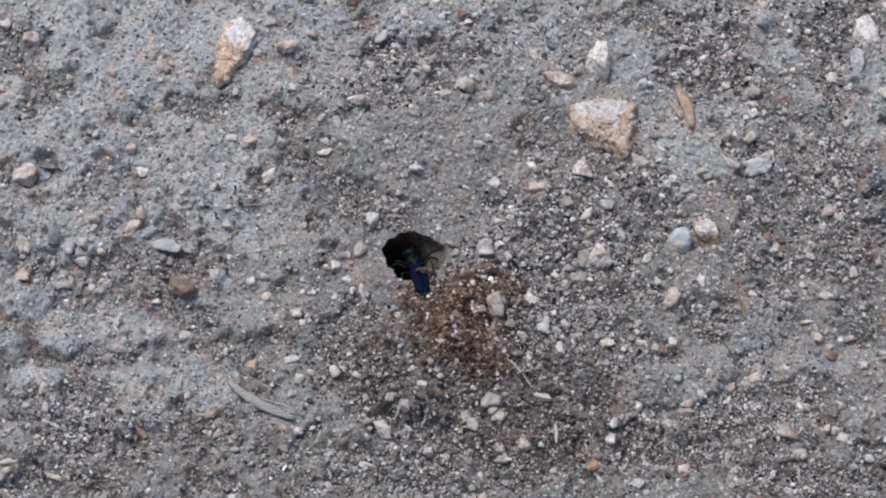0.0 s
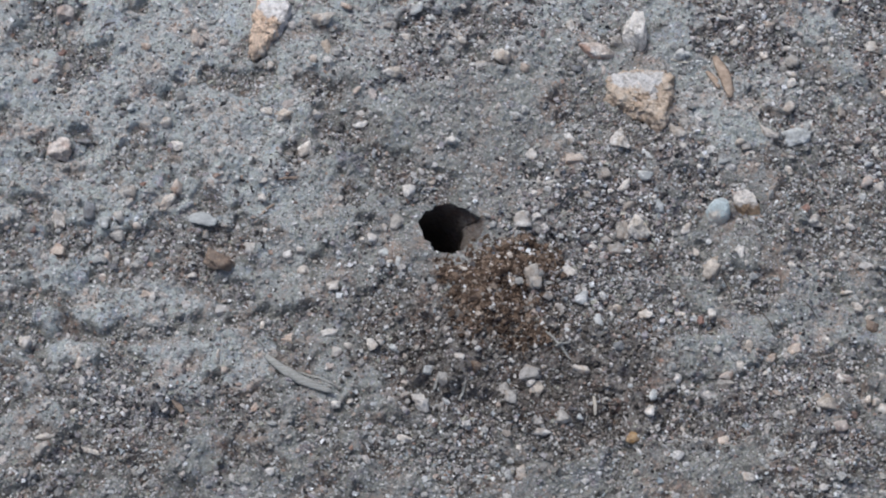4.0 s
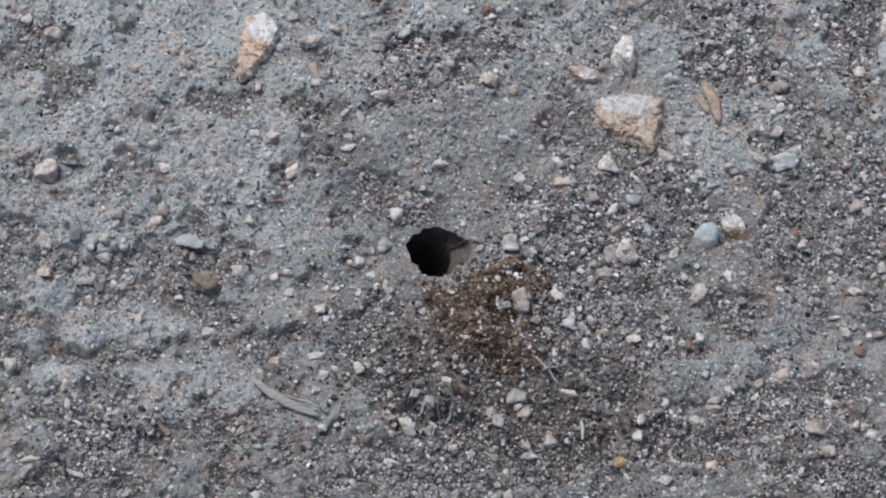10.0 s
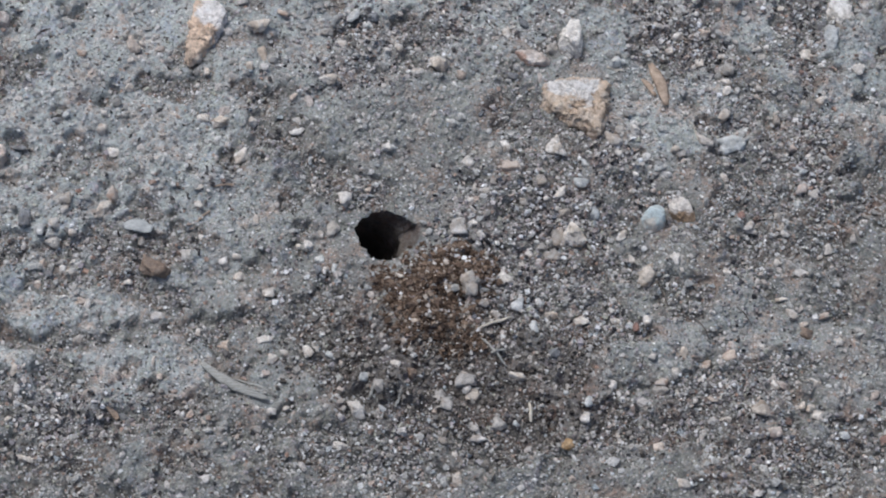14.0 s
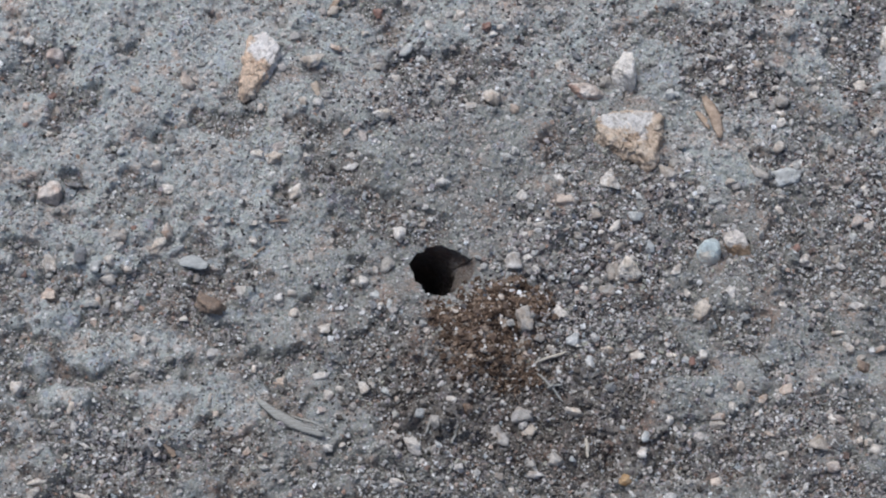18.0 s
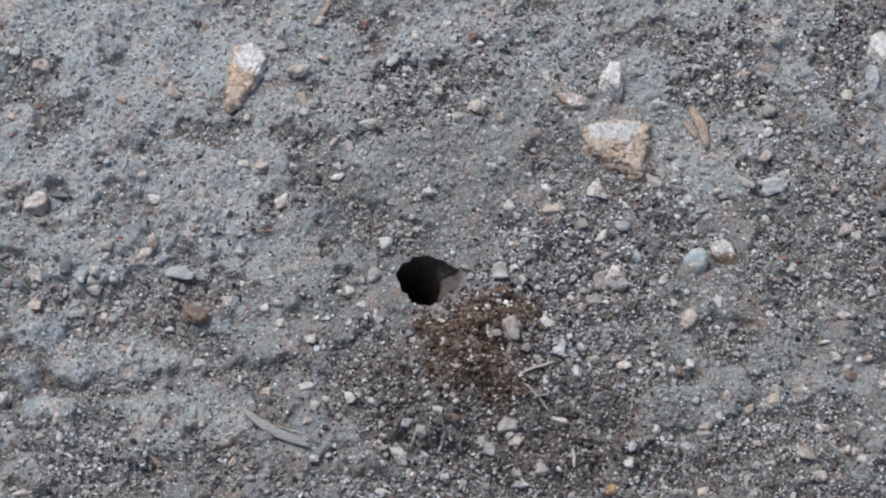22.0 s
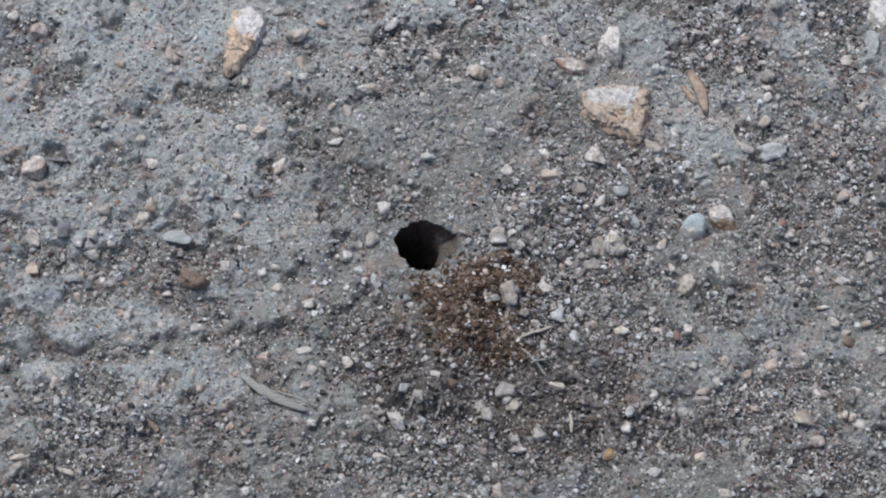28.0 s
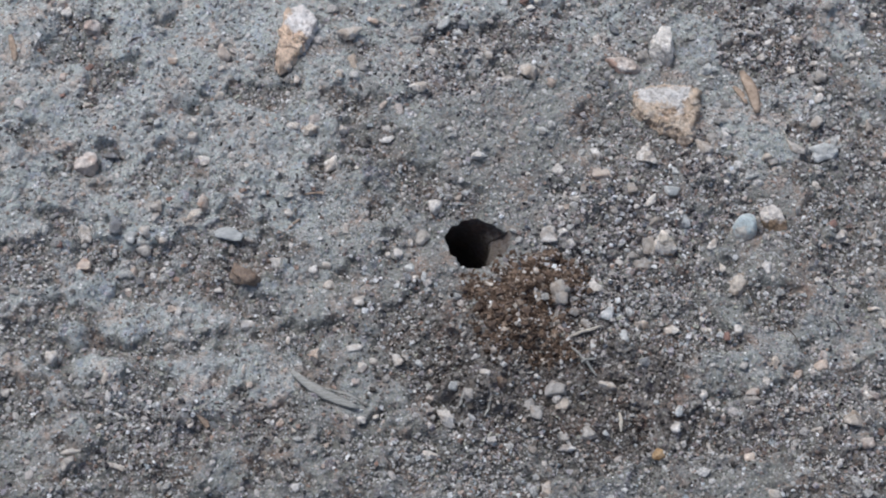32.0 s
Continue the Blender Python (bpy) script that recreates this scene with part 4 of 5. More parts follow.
pebble(BLUE, 24.8, -15.5, 2.2, 1.8, 80)
pebble(GREY, 18.8, -15.1, 2.0, 1.6, 46)
pebble(WHITE, 1.5, -28.1, 1.8, 1.5, 157)
pebble(WHITE, 24.8, 15.7, 2.6, 1.8, 6)
pebble(CREAM, 45.6, 19.2, 1.4, 1.2, 140)
pebble(WHITE, 33.0, 6.2, 1.4, 1.2, 44)
pebble(PINK, 29.8, 15.0, 1.2, 1.1, 156)
pebble(WHITE, 31.0, 8.5, 1.1, 1.0, 37)
pebble(BLUE, -10.3, -7.5, 1.2, 1.4, 150)
pebble(WHITE, 43.6, 23.2, 1.3, 1.1, 90)
pebble(GREY, 58.0, 19.1, 1.8, 1.3, 10)
pebble(TAN, 56.9, 19.8, 1.5, 1.6, 105)
pebble(WHITE, 58.4, 17.2, 1.0, 1.0, 90)
pebble(PINK, 52.4, 10.7, 1.1, 1.0, 70)
pebble(WHITE, 66.5, 13.6, 1.4, 1.1, 156)
pebble(CREAM, 83.7, 18.4, 1.6, 1.3, 15)
pebble(WHITE, 70.7, 2.3, 2.0, 1.5, 15)
pebble(RED, 69.2, 4.8, 1.4, 1.2, 30)
pebble(WHITE, 65.6, -7.8, 1.5, 1.0, 155)
pebble(CREAM, 61.5, -27.9, 1.7, 1.3, 115)
pebble(BLUE, 46.4, -20.1, 1.4, 1.2, 165)
pebble(WHITE, 42.8, -16.4, 1.2, 1.1, 10)
pebble(WHITE, 44.3, -18.8, 1.1, 1.0, 175)
pebble(GREY, 50.3, -26.1, 1.6, 1.2, 55)
pebble(TAN, 56.2, -25.9, 2.4, 1.4, 74)
pebble(WHITE, 71.4, -24.4, 1.1, 0.9, 115)
pebble(CREAM, 77.8, -36.9, 1.5, 1.3, 20)
pebble(WHITE, 73.4, -32.1, 2.0, 1.3, 125)
pebble(BLUE, -28.1, -32.4, 1.3, 1.0, 115)
pebble(GREY, 16.3, -41.3, 1.4, 1.6, 40)
pebble(WHITE, 8.1, -22.9, 1.1, 1.1, 95)
pebble(GREY, 10.5, -44.2, 1.5, 1.8, 90)
pebble(CREAM, 12.5, -47.1, 1.2, 1.1, 125)
pebble(WHITE, 14.9, -33.7, 1.3, 1.5, 100)
pebble(GREY, -2.6, -19.9, 1.3, 1.0, 40)
pebble(WHITE, 7.7, -8.2, 1.0, 0.9, 60)
pebble(WHITE, 12.1, -10.7, 1.1, 1.2, 40)
pebble(GREY, 20.6, -17.5, 1.3, 1.7, 45)
pebble(WHITE, 28.6, -36.7, 1.1, 0.9, 5)
pebble(WHITE, 43.1, -43.2, 1.2, 1.0, 70)


def big_stone(name, label, material, x, y, sizes, tilt, corners, sink=0.2, seed=1, rough=0.10, sharp=26.0):
    """A larger stone cut by chosen planes: each corner row is an outward direction and its distance."""
    rng = np.random.default_rng(seed)
    d, faces = BALLS[5]
    n = np.array([c[:3] for c in corners], float)
    n /= np.linalg.norm(n, axis=1)[:, None]
    off = np.array([c[3] for c in corners])
    extra = rng.normal(size=(14, 3))
    extra /= np.linalg.norm(extra, axis=1)[:, None]
    n, off = np.vstack([n, extra, [[0, 0, 1], [0, 0, -1]]]), np.concatenate([off, rng.uniform(0.95, 1.2, 14), [0.9, 1.0]])
    r = ((np.clip(d @ n.T, 0, None) / off) ** sharp).sum(1) ** (-1 / sharp)
    q = d * 3.1 + rng.uniform(0, 40, 3)
    skin = solid_noise(q, 3) + 0.6 * solid_noise(3 * q, 8) + 0.5 * solid_noise(7 * q, 12) + 0.35 * solid_noise(16 * q, 16)
    co = d * (r * (1 + 2 * rough * skin))[:, None] * (np.array(sizes) / 2)
    ob = new(name, stone_mesh(name, co, faces, material))
    ob.matrix_world = Matrix.LocRotScale((x * MM, y * MM, (ground_at(x, y) + (0.5 - sink) * sizes[2]) * MM), Euler([radians(a) for a in tilt]), None)
    return tagged(ob, label, "stone", "larger stones")


SHELL = stone_material("amber_stained_stone", (0.607, 0.566, 0.508), (0.722, 0.689, 0.648), (0.771, 0.754, 0.738), (0.344, 0.213, 0.098), 0.86, 260, 0.6, 0.05, (30, 120, 170), coarse=True)
HEART = stone_material("tan_white_quartz", (0.369, 0.275, 0.199), (0.573, 0.466, 0.359), (0.690, 0.620, 0.532), (0.690, 0.703, 0.709), 0.42, 420, 0.55, 0.03, (0, 0, 0), (-0.0012, 0.0018, 72.0), coarse=True)
RIDGED = stone_material("cream_ridged_quartz", (0.640, 0.590, 0.510), (0.760, 0.730, 0.680), (0.800, 0.795, 0.780), (0.560, 0.400, 0.250), 0.34, 300, 0.5, 0.03, (-70, 30, 110), coarse=True)
RUSTY = stone_material("rusty_cream_stone", (0.470, 0.409, 0.368), (0.615, 0.561, 0.520), (0.716, 0.696, 0.676), (0.420, 0.277, 0.216), 0.30, 330, 0.65, 0.08, (60, 90, 160), coarse=True)


def hull_stone(label, material, x, y, hulls, seed, rough, level, sharp):
    """A broken stone: corner points in millimetres round its place, closed by flat faces, then worn and pitted."""
    rows, tris, used = [], [], 0
    for k, corners in enumerate(hulls):
        bm = bmesh.new()
        for c in corners:
            bm.verts.new(c)
        bmesh.ops.convex_hull(bm, input=bm.verts)
        bmesh.ops.recalc_face_normals(bm, faces=bm.faces)
        middle = np.mean(np.array(corners), 0)
        n = np.array([f.normal[:] for f in bm.faces])
        off = ((np.array([f.verts[0].co[:] for f in bm.faces]) - middle) * n).sum(1)
        bm.free()
        d, faces = BALLS[level]
        r = ((np.clip(d @ n.T, 0, None) / np.maximum(off, 0.05)) ** sharp).sum(1) ** (-1 / sharp)
        co = d * r[:, None] * 1.09 + middle
        wear = []
        for p in co:
            q = Vector(p) + Vector((seed * 7.3, k * 5.1, 0))
            pits = noise.noise(q * 0.45) + 0.7 * noise.noise(q * 1.1) + 0.5 * noise.noise(q * 2.3) - 0.5 * abs(noise.noise(q * 1.6 + Vector((9, 0, 0)))) + 0.30 * noise.noise(q * 5.0)
            wear.append(rough * pits)
        co = co + d * np.array(wear)[:, None]
        rows.append(co)
        tris.append(faces + used)
        used += len(co)
    ob = new("stone", stone_mesh("stone", np.vstack(rows), np.vstack(tris), material))
    ob.location = (x * MM, y * MM, ground_at(x, y) * MM)
    return tagged(ob, label, "stone", "larger stones")


hull_stone("heart-shaped tan and white quartz stone lying on the soil", HEART, 37.8, 31.0, [[(-6.5, 2.9, 2.4), (-3.4, 4.8, 2.4), (1.7, 4.8, 2.4), (6.5, 3.8, 2.4), (5.1, -0.9, 2.4), (3.4, -6.0, 2.4), (-2.0, -2.6, 2.2), (-6.0, -0.6, 2.2), (4.0, -7.4, 1.7), (-6.6, 2.2, -0.6), (-6.2, -1.3, -0.6), (-3.2, -3.4, -0.6), (0.2, -4.9, -0.6), (3.3, -8.4, -0.6), (5.0, -7.0, -0.6), (6.8, 3.1, -0.6), (-2.6, 5.4, -0.6), (6.0, 5.0, -0.6)]], 2, 0.82, 6, 20)
hull_stone("long orange and white quartz stone half sunk in soil", ORANGE_QUARTZ, -37.3, 49.5, [[(-1.9, 4.9, 2.6), (0.9, 5.5, 2.6), (3.2, 3.9, 2.6), (4.0, 1.8, 2.6), (2.9, -1.2, 2.6), (1.2, -4.1, 2.5), (-1.0, -7.0, 2.1), (-2.6, -8.4, 1.7), (-3.5, -7.2, 1.9), (-3.2, -2.0, 2.4), (-2.8, 1.6, 2.6), (-2.9, 5.4, -0.6), (-3.8, -2.8, -0.6), (-4.0, -8.2, -0.6), (-2.5, -9.6, -0.6), (-0.7, -8.2, -0.6), (1.8, -4.6, -0.6), (3.5, -0.6, -0.6), (4.3, 2.8, -0.6), (2.2, 5.9, -0.6)]], 4, 0.80, 6, 16)
hull_stone("upright white and cream stone with a pointed top", MILKY, 37.2, 45.8, [[(-0.4, 2.8, 4.0), (1.5, 3.2, 4.0), (1.8, 1.4, 4.0), (1.3, -1.9, 4.0), (-0.2, -2.2, 4.0), (-1.5, -0.5, 4.0), (-1.2, 1.3, 4.0), (-2.6, -1.2, 1.8), (-2.1, 1.1, 1.8), (1.8, -3.3, 1.8), (-2.4, -1.4, -0.6), (-1.9, -3.0, -0.6), (0.2, -4.2, -0.6), (1.8, -3.6, -0.6), (2.2, -1.4, -0.6), (0.4, 2.5, -0.6)]], 5, 0.41, 5, 20)
hull_stone("oblong cream stone with a rusty rim", RUSTY, 29.1, 41.7, [[(-3.4, 0.9, 1.6), (-2.1, 1.3, 1.6), (1.0, 0.9, 1.6), (2.8, -0.5, 1.6), (2.0, -1.5, 1.6), (-1.0, -1.3, 1.6), (-2.5, -0.2, 1.6), (-3.6, 1.4, -0.5), (-2.3, -0.6, -0.5), (-1.2, -1.8, -0.5), (2.7, -2.0, -0.5), (3.7, -1.2, -0.5), (3.3, 0.4, -0.5)]], 6, 0.47, 5, 14)
hull_stone("smooth pale blue-grey stone", PALE_BLUE, 52.0, 4.0, [[(-2.7, -0.8, 1.4), (-2.2, 0.1, 2.4), (-0.7, 1.2, 3.0), (1.5, 1.4, 3.0), (2.0, 0.7, 2.8), (1.4, -1.3, 2.2), (-0.5, -2.4, 2.0), (1.8, -2.1, 1.0), (-1.8, -2.2, -0.3), (-0.3, -3.2, -0.3), (1.5, -2.3, -0.3), (2.5, -0.7, -0.3), (-3.1, -0.7, -0.3), (0.0, 2.7, -0.3)]], 7, 0.16, 5, 9)
hull_stone("cream stone with an amber-brown underside", SHELL, 57.5, 6.1, [[(-2.8, -0.4, 2.6), (-1.7, 0.9, 2.8), (0.2, 1.3, 2.8), (1.4, 0.4, 2.6), (1.7, -1.0, 2.4), (-0.3, -1.4, 2.4), (-1.8, -1.3, 2.6), (2.3, -2.4, 0.8), (-1.6, -2.6, -0.3), (0.2, -3.2, -0.3), (2.5, -2.4, -0.3), (2.4, 0.2, -0.3), (-0.6, 1.5, -0.3)]], 8, 0.36, 5, 22)
hull_stone("ridged cream and white stone", RIDGED, 36.4, 0.7, [[(-0.9, 0.9, 3.4), (-0.2, 0.4, 3.4), (0.9, -1.0, 2.8), (-1.6, -0.4, 2.6), (-0.4, -1.3, 3.0), (1.8, -2.2, 1.6), (0.7, -2.8, 1.2), (-2.0, -1.5, 1.6), (2.5, -1.5, -0.3), (1.4, -2.7, -0.3), (-0.8, -2.7, -0.3), (-2.1, -1.9, -0.3), (-2.2, -0.0, -0.3), (-0.8, 2.3, -0.3), (1.3, 1.0, -0.3)]], 9, 0.36, 5, 24)
big_stone("stone", "flat white flake of stone", MILKY, 93.0, 52.7, (7.9, 7.9, 2.6), (0, 0, 0), [(-0.25, 0.97, 0.20, 1.05), (0.89, 0.46, 0.20, 0.63), (0.99, 0.11, 0.20, 0.58), (0.80, -0.60, 0.20, 0.79), (-0.63, -0.78, 0.20, 0.71), (-0.84, -0.54, 0.20, 0.58), (-1.00, -0.01, 0.20, 0.64)], 0.2, 10)


# ---------------------------------------------------------------- plant litter
def strip(points, widths, thick, sides=8):
    """A tapering stem along points, flattened to thick of its width; millimetres."""
    bm = bmesh.new()
    pts = [Vector(p) for p in points]
    rings = []
    for i, p in enumerate(pts):
        ahead = (pts[min(i + 1, len(pts) - 1)] - pts[max(i - 1, 0)]).normalized()
        side = ahead.cross(Vector((0, 0, 1))).normalized()
        up = side.cross(ahead)
        w = widths[i] / 2
        rings.append([bm.verts.new((p + side * (w * math.cos(a)) + up * (w * thick * math.sin(a))) * MM) for a in (2 * math.pi * k / sides for k in range(sides))])
    for a, b in zip(rings, rings[1:]):
        for k in range(sides):
            bm.faces.new((a[k], a[(k + 1) % sides], b[(k + 1) % sides], b[k]))
    bm.faces.new(rings[0][::-1])
    bm.faces.new(rings[-1])
    bmesh.ops.recalc_face_normals(bm, faces=bm.faces)
    return bm


def mesh_of(name, bm, material, smooth=True):
    me = bpy.data.meshes.new(name)
    bm.to_mesh(me)
    bm.free()
    me.polygons.foreach_set("use_smooth", np.full(len(me.polygons), smooth, bool))
    me.materials.append(material)
    return me


def part(name, bm, material, parent, label=""):
    ob = new(name, mesh_of(name, bm, material))
    ob.parent = parent
    return tagged(ob, label)


LITTER = np.random.default_rng(5)


def litter(name, label, category, material, start, end, width, thick=0.5, bow=0.4, lift=0.4, count=12, taper=0.35):
    """A stem, sliver or fibre that lies on the ground from start to end."""
    a, b = np.array(settle(*start)), np.array(settle(*end))
    side = np.array((-(b - a)[1], (b - a)[0])) / np.linalg.norm(b - a)
    mid = (a + b) / 2
    pts, widths = [], []
    for i in range(count):
        s = i / (count - 1)
        p = a + (b - a) * s + side * bow * math.sin(math.pi * s) + side * LITTER.uniform(-0.06, 0.06) * min(width, 0.8)
        pts.append((p[0] - mid[0], p[1] - mid[1], ground_at(*p) * 0.5))
        widths.append(width * (taper + (1 - taper) * math.sin(math.pi * min(1, max(0, s * 0.9 + 0.05))) ** 0.6) * LITTER.uniform(0.94, 1.06))
    ob = new(name, mesh_of(name, strip(pts, widths, thick), material))
    ob.location = (mid[0] * MM, mid[1] * MM, (ground_at(*mid) * 0.5 + lift) * MM)
    return tagged(ob, label, category)


litter("wood_sliver", "weathered grey wood sliver lying on the soil", "wood", GREY_WOOD, (-35.0, -28.3), (-22.3, -35.9), 2.0, 0.42, -1.0, 0.7, taper=0.15)
litter("wood_sliver", "thin grey wood splinter beside a larger sliver", "wood", GREY_WOOD, (-29.0, -31.3), (-21.9, -34.1), 0.5, 0.6, 0.3, 0.3)
litter("seed_husk", "brown papery seed husk", "husk", HUSK, (53.0, 40.0), (55.6, 30.2), 2.5, 0.32, 0.35, 0.6, taper=0.08)
litter("seed_husk", "small split brown husk", "husk", HUSK, (51.2, 36.6), (53.6, 32.6), 1.3, 0.25, 0.2, 0.5, taper=0.08)
straw = litter("straw", "pale bent piece of dry straw", "straw", STRAW, (17.0, -20.7), (23.6, -18.2), 0.7, 0.8, 0.3, 0.6)
litter("twig", "thin grey-brown twig on the soil", "twig", GREY_WOOD, (17.8, -22.8), (22.4, -28.9), 0.55, 0.9, 0.2, 0.5)
litter("twig", "short blue-grey chip of stem", "twig", GREY_WOOD, (19.5, -26.1), (22.4, -25.1), 0.6, 0.7, 0.1, 0.5)
litter("twig", "short grey stem among soil crumbs", "twig", GREY_WOOD, (2.7, -32.1), (1.4, -37.5), 0.65, 0.8, 0.2, 0.6)
litter("twig", "short grey stem among soil crumbs", "twig", GREY_WOOD, (-2.6, -32.2), (-3.4, -35.7), 0.6, 0.8, 0.2, 0.6)
litter("wood_chip", "narrow pale wood chip", "wood", STRAW, (26.6, -36.4), (26.8, -40.4), 0.7, 0.6, 0.1, 0.4)
litter("bark_flake", "flat grey bark flake with curled edge", "bark", PALE_BARK, (-51.3, 1.6), (-45.9, 0.5), 3.0, 0.16, 0.5, 1.3, taper=0.12)
litter("wood_chip", "greenish tan wood chip", "wood", HUSK, (-52.6, -36.1), (-50.5, -39.8), 1.3, 0.4, 0.2, 0.4)
litter("fibre", "thin pale grass fibre", "fibre", STRAW, (59.9, 27.1), (61.4, 22.1), 0.25, 1, 0.5, 0.3)
litter("fibre", "thin dark grass fibre", "fibre", ROOT, (49.5, -5.6), (53.8, -15.1), 0.22, 1, 0.4, 0.25)
litter("fibre", "thin dark grass fibre", "fibre", ROOT, (58.0, -17.3), (61.4, -22.8), 0.22, 1, 0.3, 0.25)
litter("fibre", "thin dark grass fibre", "fibre", GREY_WOOD, (69.6, -28.9), (72.0, -34.4), 0.25, 1, 0.3, 0.25)
litter("fibre", "thin dark grass fibre", "fibre", ROOT, (66.8, -15.5), (69.7, -20.1), 0.22, 1, 0.2, 0.25)
litter("fibre", "short dark plant fibre", "fibre", ROOT, (-71.3, 47.2), (-68.6, 48.6), 0.3, 1, 0.3, 0.3)
litter("wood_chip", "long tan wood chip", "wood", HUSK, (-95.5, 49.1), (-94.0, 42.3), 1.4, 0.4, 0.2, 0.4)
litter("wood_chip", "long tan wood chip", "wood", HUSK, (-23.3, 60.7), (-20.4, 66.9), 1.3, 0.4, 0.3, 0.4)
litter("fibre", "short dark plant fibre", "fibre", ROOT, (87.9, 2.1), (88.9, -2.8), 0.45, 1, 0.4, 0.3)
litter("fibre", "thin grey fibre on soil", "fibre", GREY_WOOD, (-38.7, -22.9), (-34.2, -27.0), 0.3, 1, 0.2, 0.3)
litter("bark_flake", "small brown bark sliver", "bark", HUSK, (-34.3, 11.1), (-30.5, 11.5), 0.6, 0.5, 0.2, 0.3)
litter("bark_flake", "small brown bark sliver", "bark", HUSK, (-37.9, 1.9), (-34.9, 5.5), 0.5, 0.5, 0.3, 0.3)
litter("bark_flake", "small brown bark sliver", "bark", HUSK, (-35.5, 26.5), (-32.1, 25.6), 0.5, 0.5, 0.2, 0.3)
litter("bark_flake", "pale thin flake of bark", "bark", STRAW, (44.1, 39.8), (47.5, 39.1), 0.7, 0.3, 0.2, 0.3)


# ---------------------------------------------------------------- loose grains that nobody could count
def scatter(name, label, material, count, seed, amount, sizes, level=1, flat=0.75, sink=0.0, thin=0.55, vary=0.42, area=(-101, 103, -63, 80)):
    """Angular grains strewn where amount(x, y) says, joined into one mesh."""
    rng = np.random.default_rng(seed)
    px, py = rng.uniform(area[0], area[1], count * 6), rng.uniform(area[2], area[3], count * 6)
    keep = rng.uniform(0, 1, count * 6) < amount(px, py)
    keep &= np.hypot(px, py) > rim(np.arctan2(py, px)) + 0.35
    px, py = px[keep][:count], py[keep][:count]
    count = len(px)
    lo, usual, hi = sizes
    size = np.clip(usual * np.exp(rng.normal(0, vary, count)), lo, hi)
    z = height(px, py) + size * sink
    shapes = []
    for k in range(24):
        d, faces = BALLS[level]
        co = d * rng.uniform(0.62, 1.12, len(d))[:, None] + (rng.uniform(-0.22, 0.22, d.shape) if level == "block" else 0)
        q = Euler(rng.uniform(0, 6.28, 3)).to_matrix()
        shapes.append((co * rng.uniform(thin, 1.25, 3)) @ np.array(q).T * (1, 1, flat))
    shapes = np.array(shapes)
    which, spin = rng.integers(0, 24, count), rng.uniform(0, 2 * math.pi, count)
    co = shapes[which] * (size / 2)[:, None, None]
    c, s = np.cos(spin)[:, None], np.sin(spin)[:, None]
    co = np.stack([co[..., 0] * c - co[..., 1] * s + px[:, None], co[..., 0] * s + co[..., 1] * c + py[:, None], co[..., 2] + z[:, None]], -1)
    per = co.shape[1]
    tri = (faces[None] + (np.arange(count) * per)[:, None, None]).reshape(-1, 3)
    me = bpy.data.meshes.new(name)
    fill_mesh(me, co.reshape(-1, 3) * MM, tri)
    me.materials.append(material)
    return tagged(new(name, me), label, "grains", kind="stuff")


BALLS[0] = (np.array([(0, 0, 1), (0, 0, -1), (1, 0, 0), (-1, 0, 0), (0, 1, 0), (0, -1, 0)], float) + 1e-9,
            np.array([(0, 2, 4), (0, 4, 3), (0, 3, 5), (0, 5, 2), (1, 4, 2), (1, 3, 4), (1, 5, 3), (1, 2, 5)]))
BLOCK = np.array([(a, b, c) for a in (-1, 1) for b in (-1, 1) for c in (-1, 1)], float) * 0.62
BALLS["block"] = (BLOCK, np.array([t for a, b, c, d in ((0, 1, 3, 2), (4, 6, 7, 5), (0, 4, 5, 1), (2, 3, 7, 6), (0, 2, 6, 4), (1, 5, 7, 3)) for t in ((a, b, c), (a, c, d))]))


def sandy(x, y):
    return np.clip(0.25 + 1.4 * grit(x, y), 0.15, 1) * (1 - 0.9 * soil_amount(x, y)) * (1 - 0.35 * apron_amount(x, y))


def loose_sand(x, y):
    return np.clip(0.36 + 1.2 * grit(x, y), 0.19, 1) * (1 - 0.9 * soil_amount(x, y)) * (1 - 0.65 * apron_amount(x, y))


scatter("fine_sand", "fine pale sand grains bound into the crust", PALE_SAND, 70000, 1, lambda x, y: np.maximum(sandy(x, y), 0.42) * (1 - 0.93 * soil_amount(x, y)) * (1 - 0.4 * apron_amount(x, y)), (0.2, 0.42, 0.8), 0, sink=0.05)
scatter("sand_grains", "mixed pale sand grains loose on the crust", MIXED, 40000, 7, loose_sand, (0.32, 0.56, 1.1), "block", sink=0.08)
scatter("dark_gravel", "dark slate and brown gravel grains in loose patches", DARK, 20000, 2, gravel_amount, (0.3, 0.62, 1.3), "block", sink=0.15)
scatter("soil_crumbs", "grey soil crumbs thrown up round the burrow", CRUMB, 13000, 3, lambda x, y: apron_amount(x, y) * (1 - 0.8 * soil_amount(x, y)), (0.3, 0.72, 1.7), "block", sink=0.18, thin=0.34)
scatter("dug_soil", "fresh brown soil crumbs heaped below the burrow", BROWN_CRUMB, 15000, 4, soil_amount, (0.2, 0.46, 1.7), "block", area=(-12, 36, -40, 6), sink=0.05, thin=0.2, vary=0.65)
scatter("crust_lumps", "pale lumps of dried crust", LUMP, 9500, 9, lambda x, y: np.clip(0.4 + 1.2 * value_noise(x / 7, y / 7, 71) - 0.8 * apron_amount(x, y), 0.02, 1), (0.45, 0.9, 2.4), flat=0.7, sink=0.06)
scatter("coarse_sand", "coarse off-white and tan sand grains on the crust", MIXED, 4400, 6, loose_sand, (0.62, 0.88, 1.6), "block", sink=0.08)


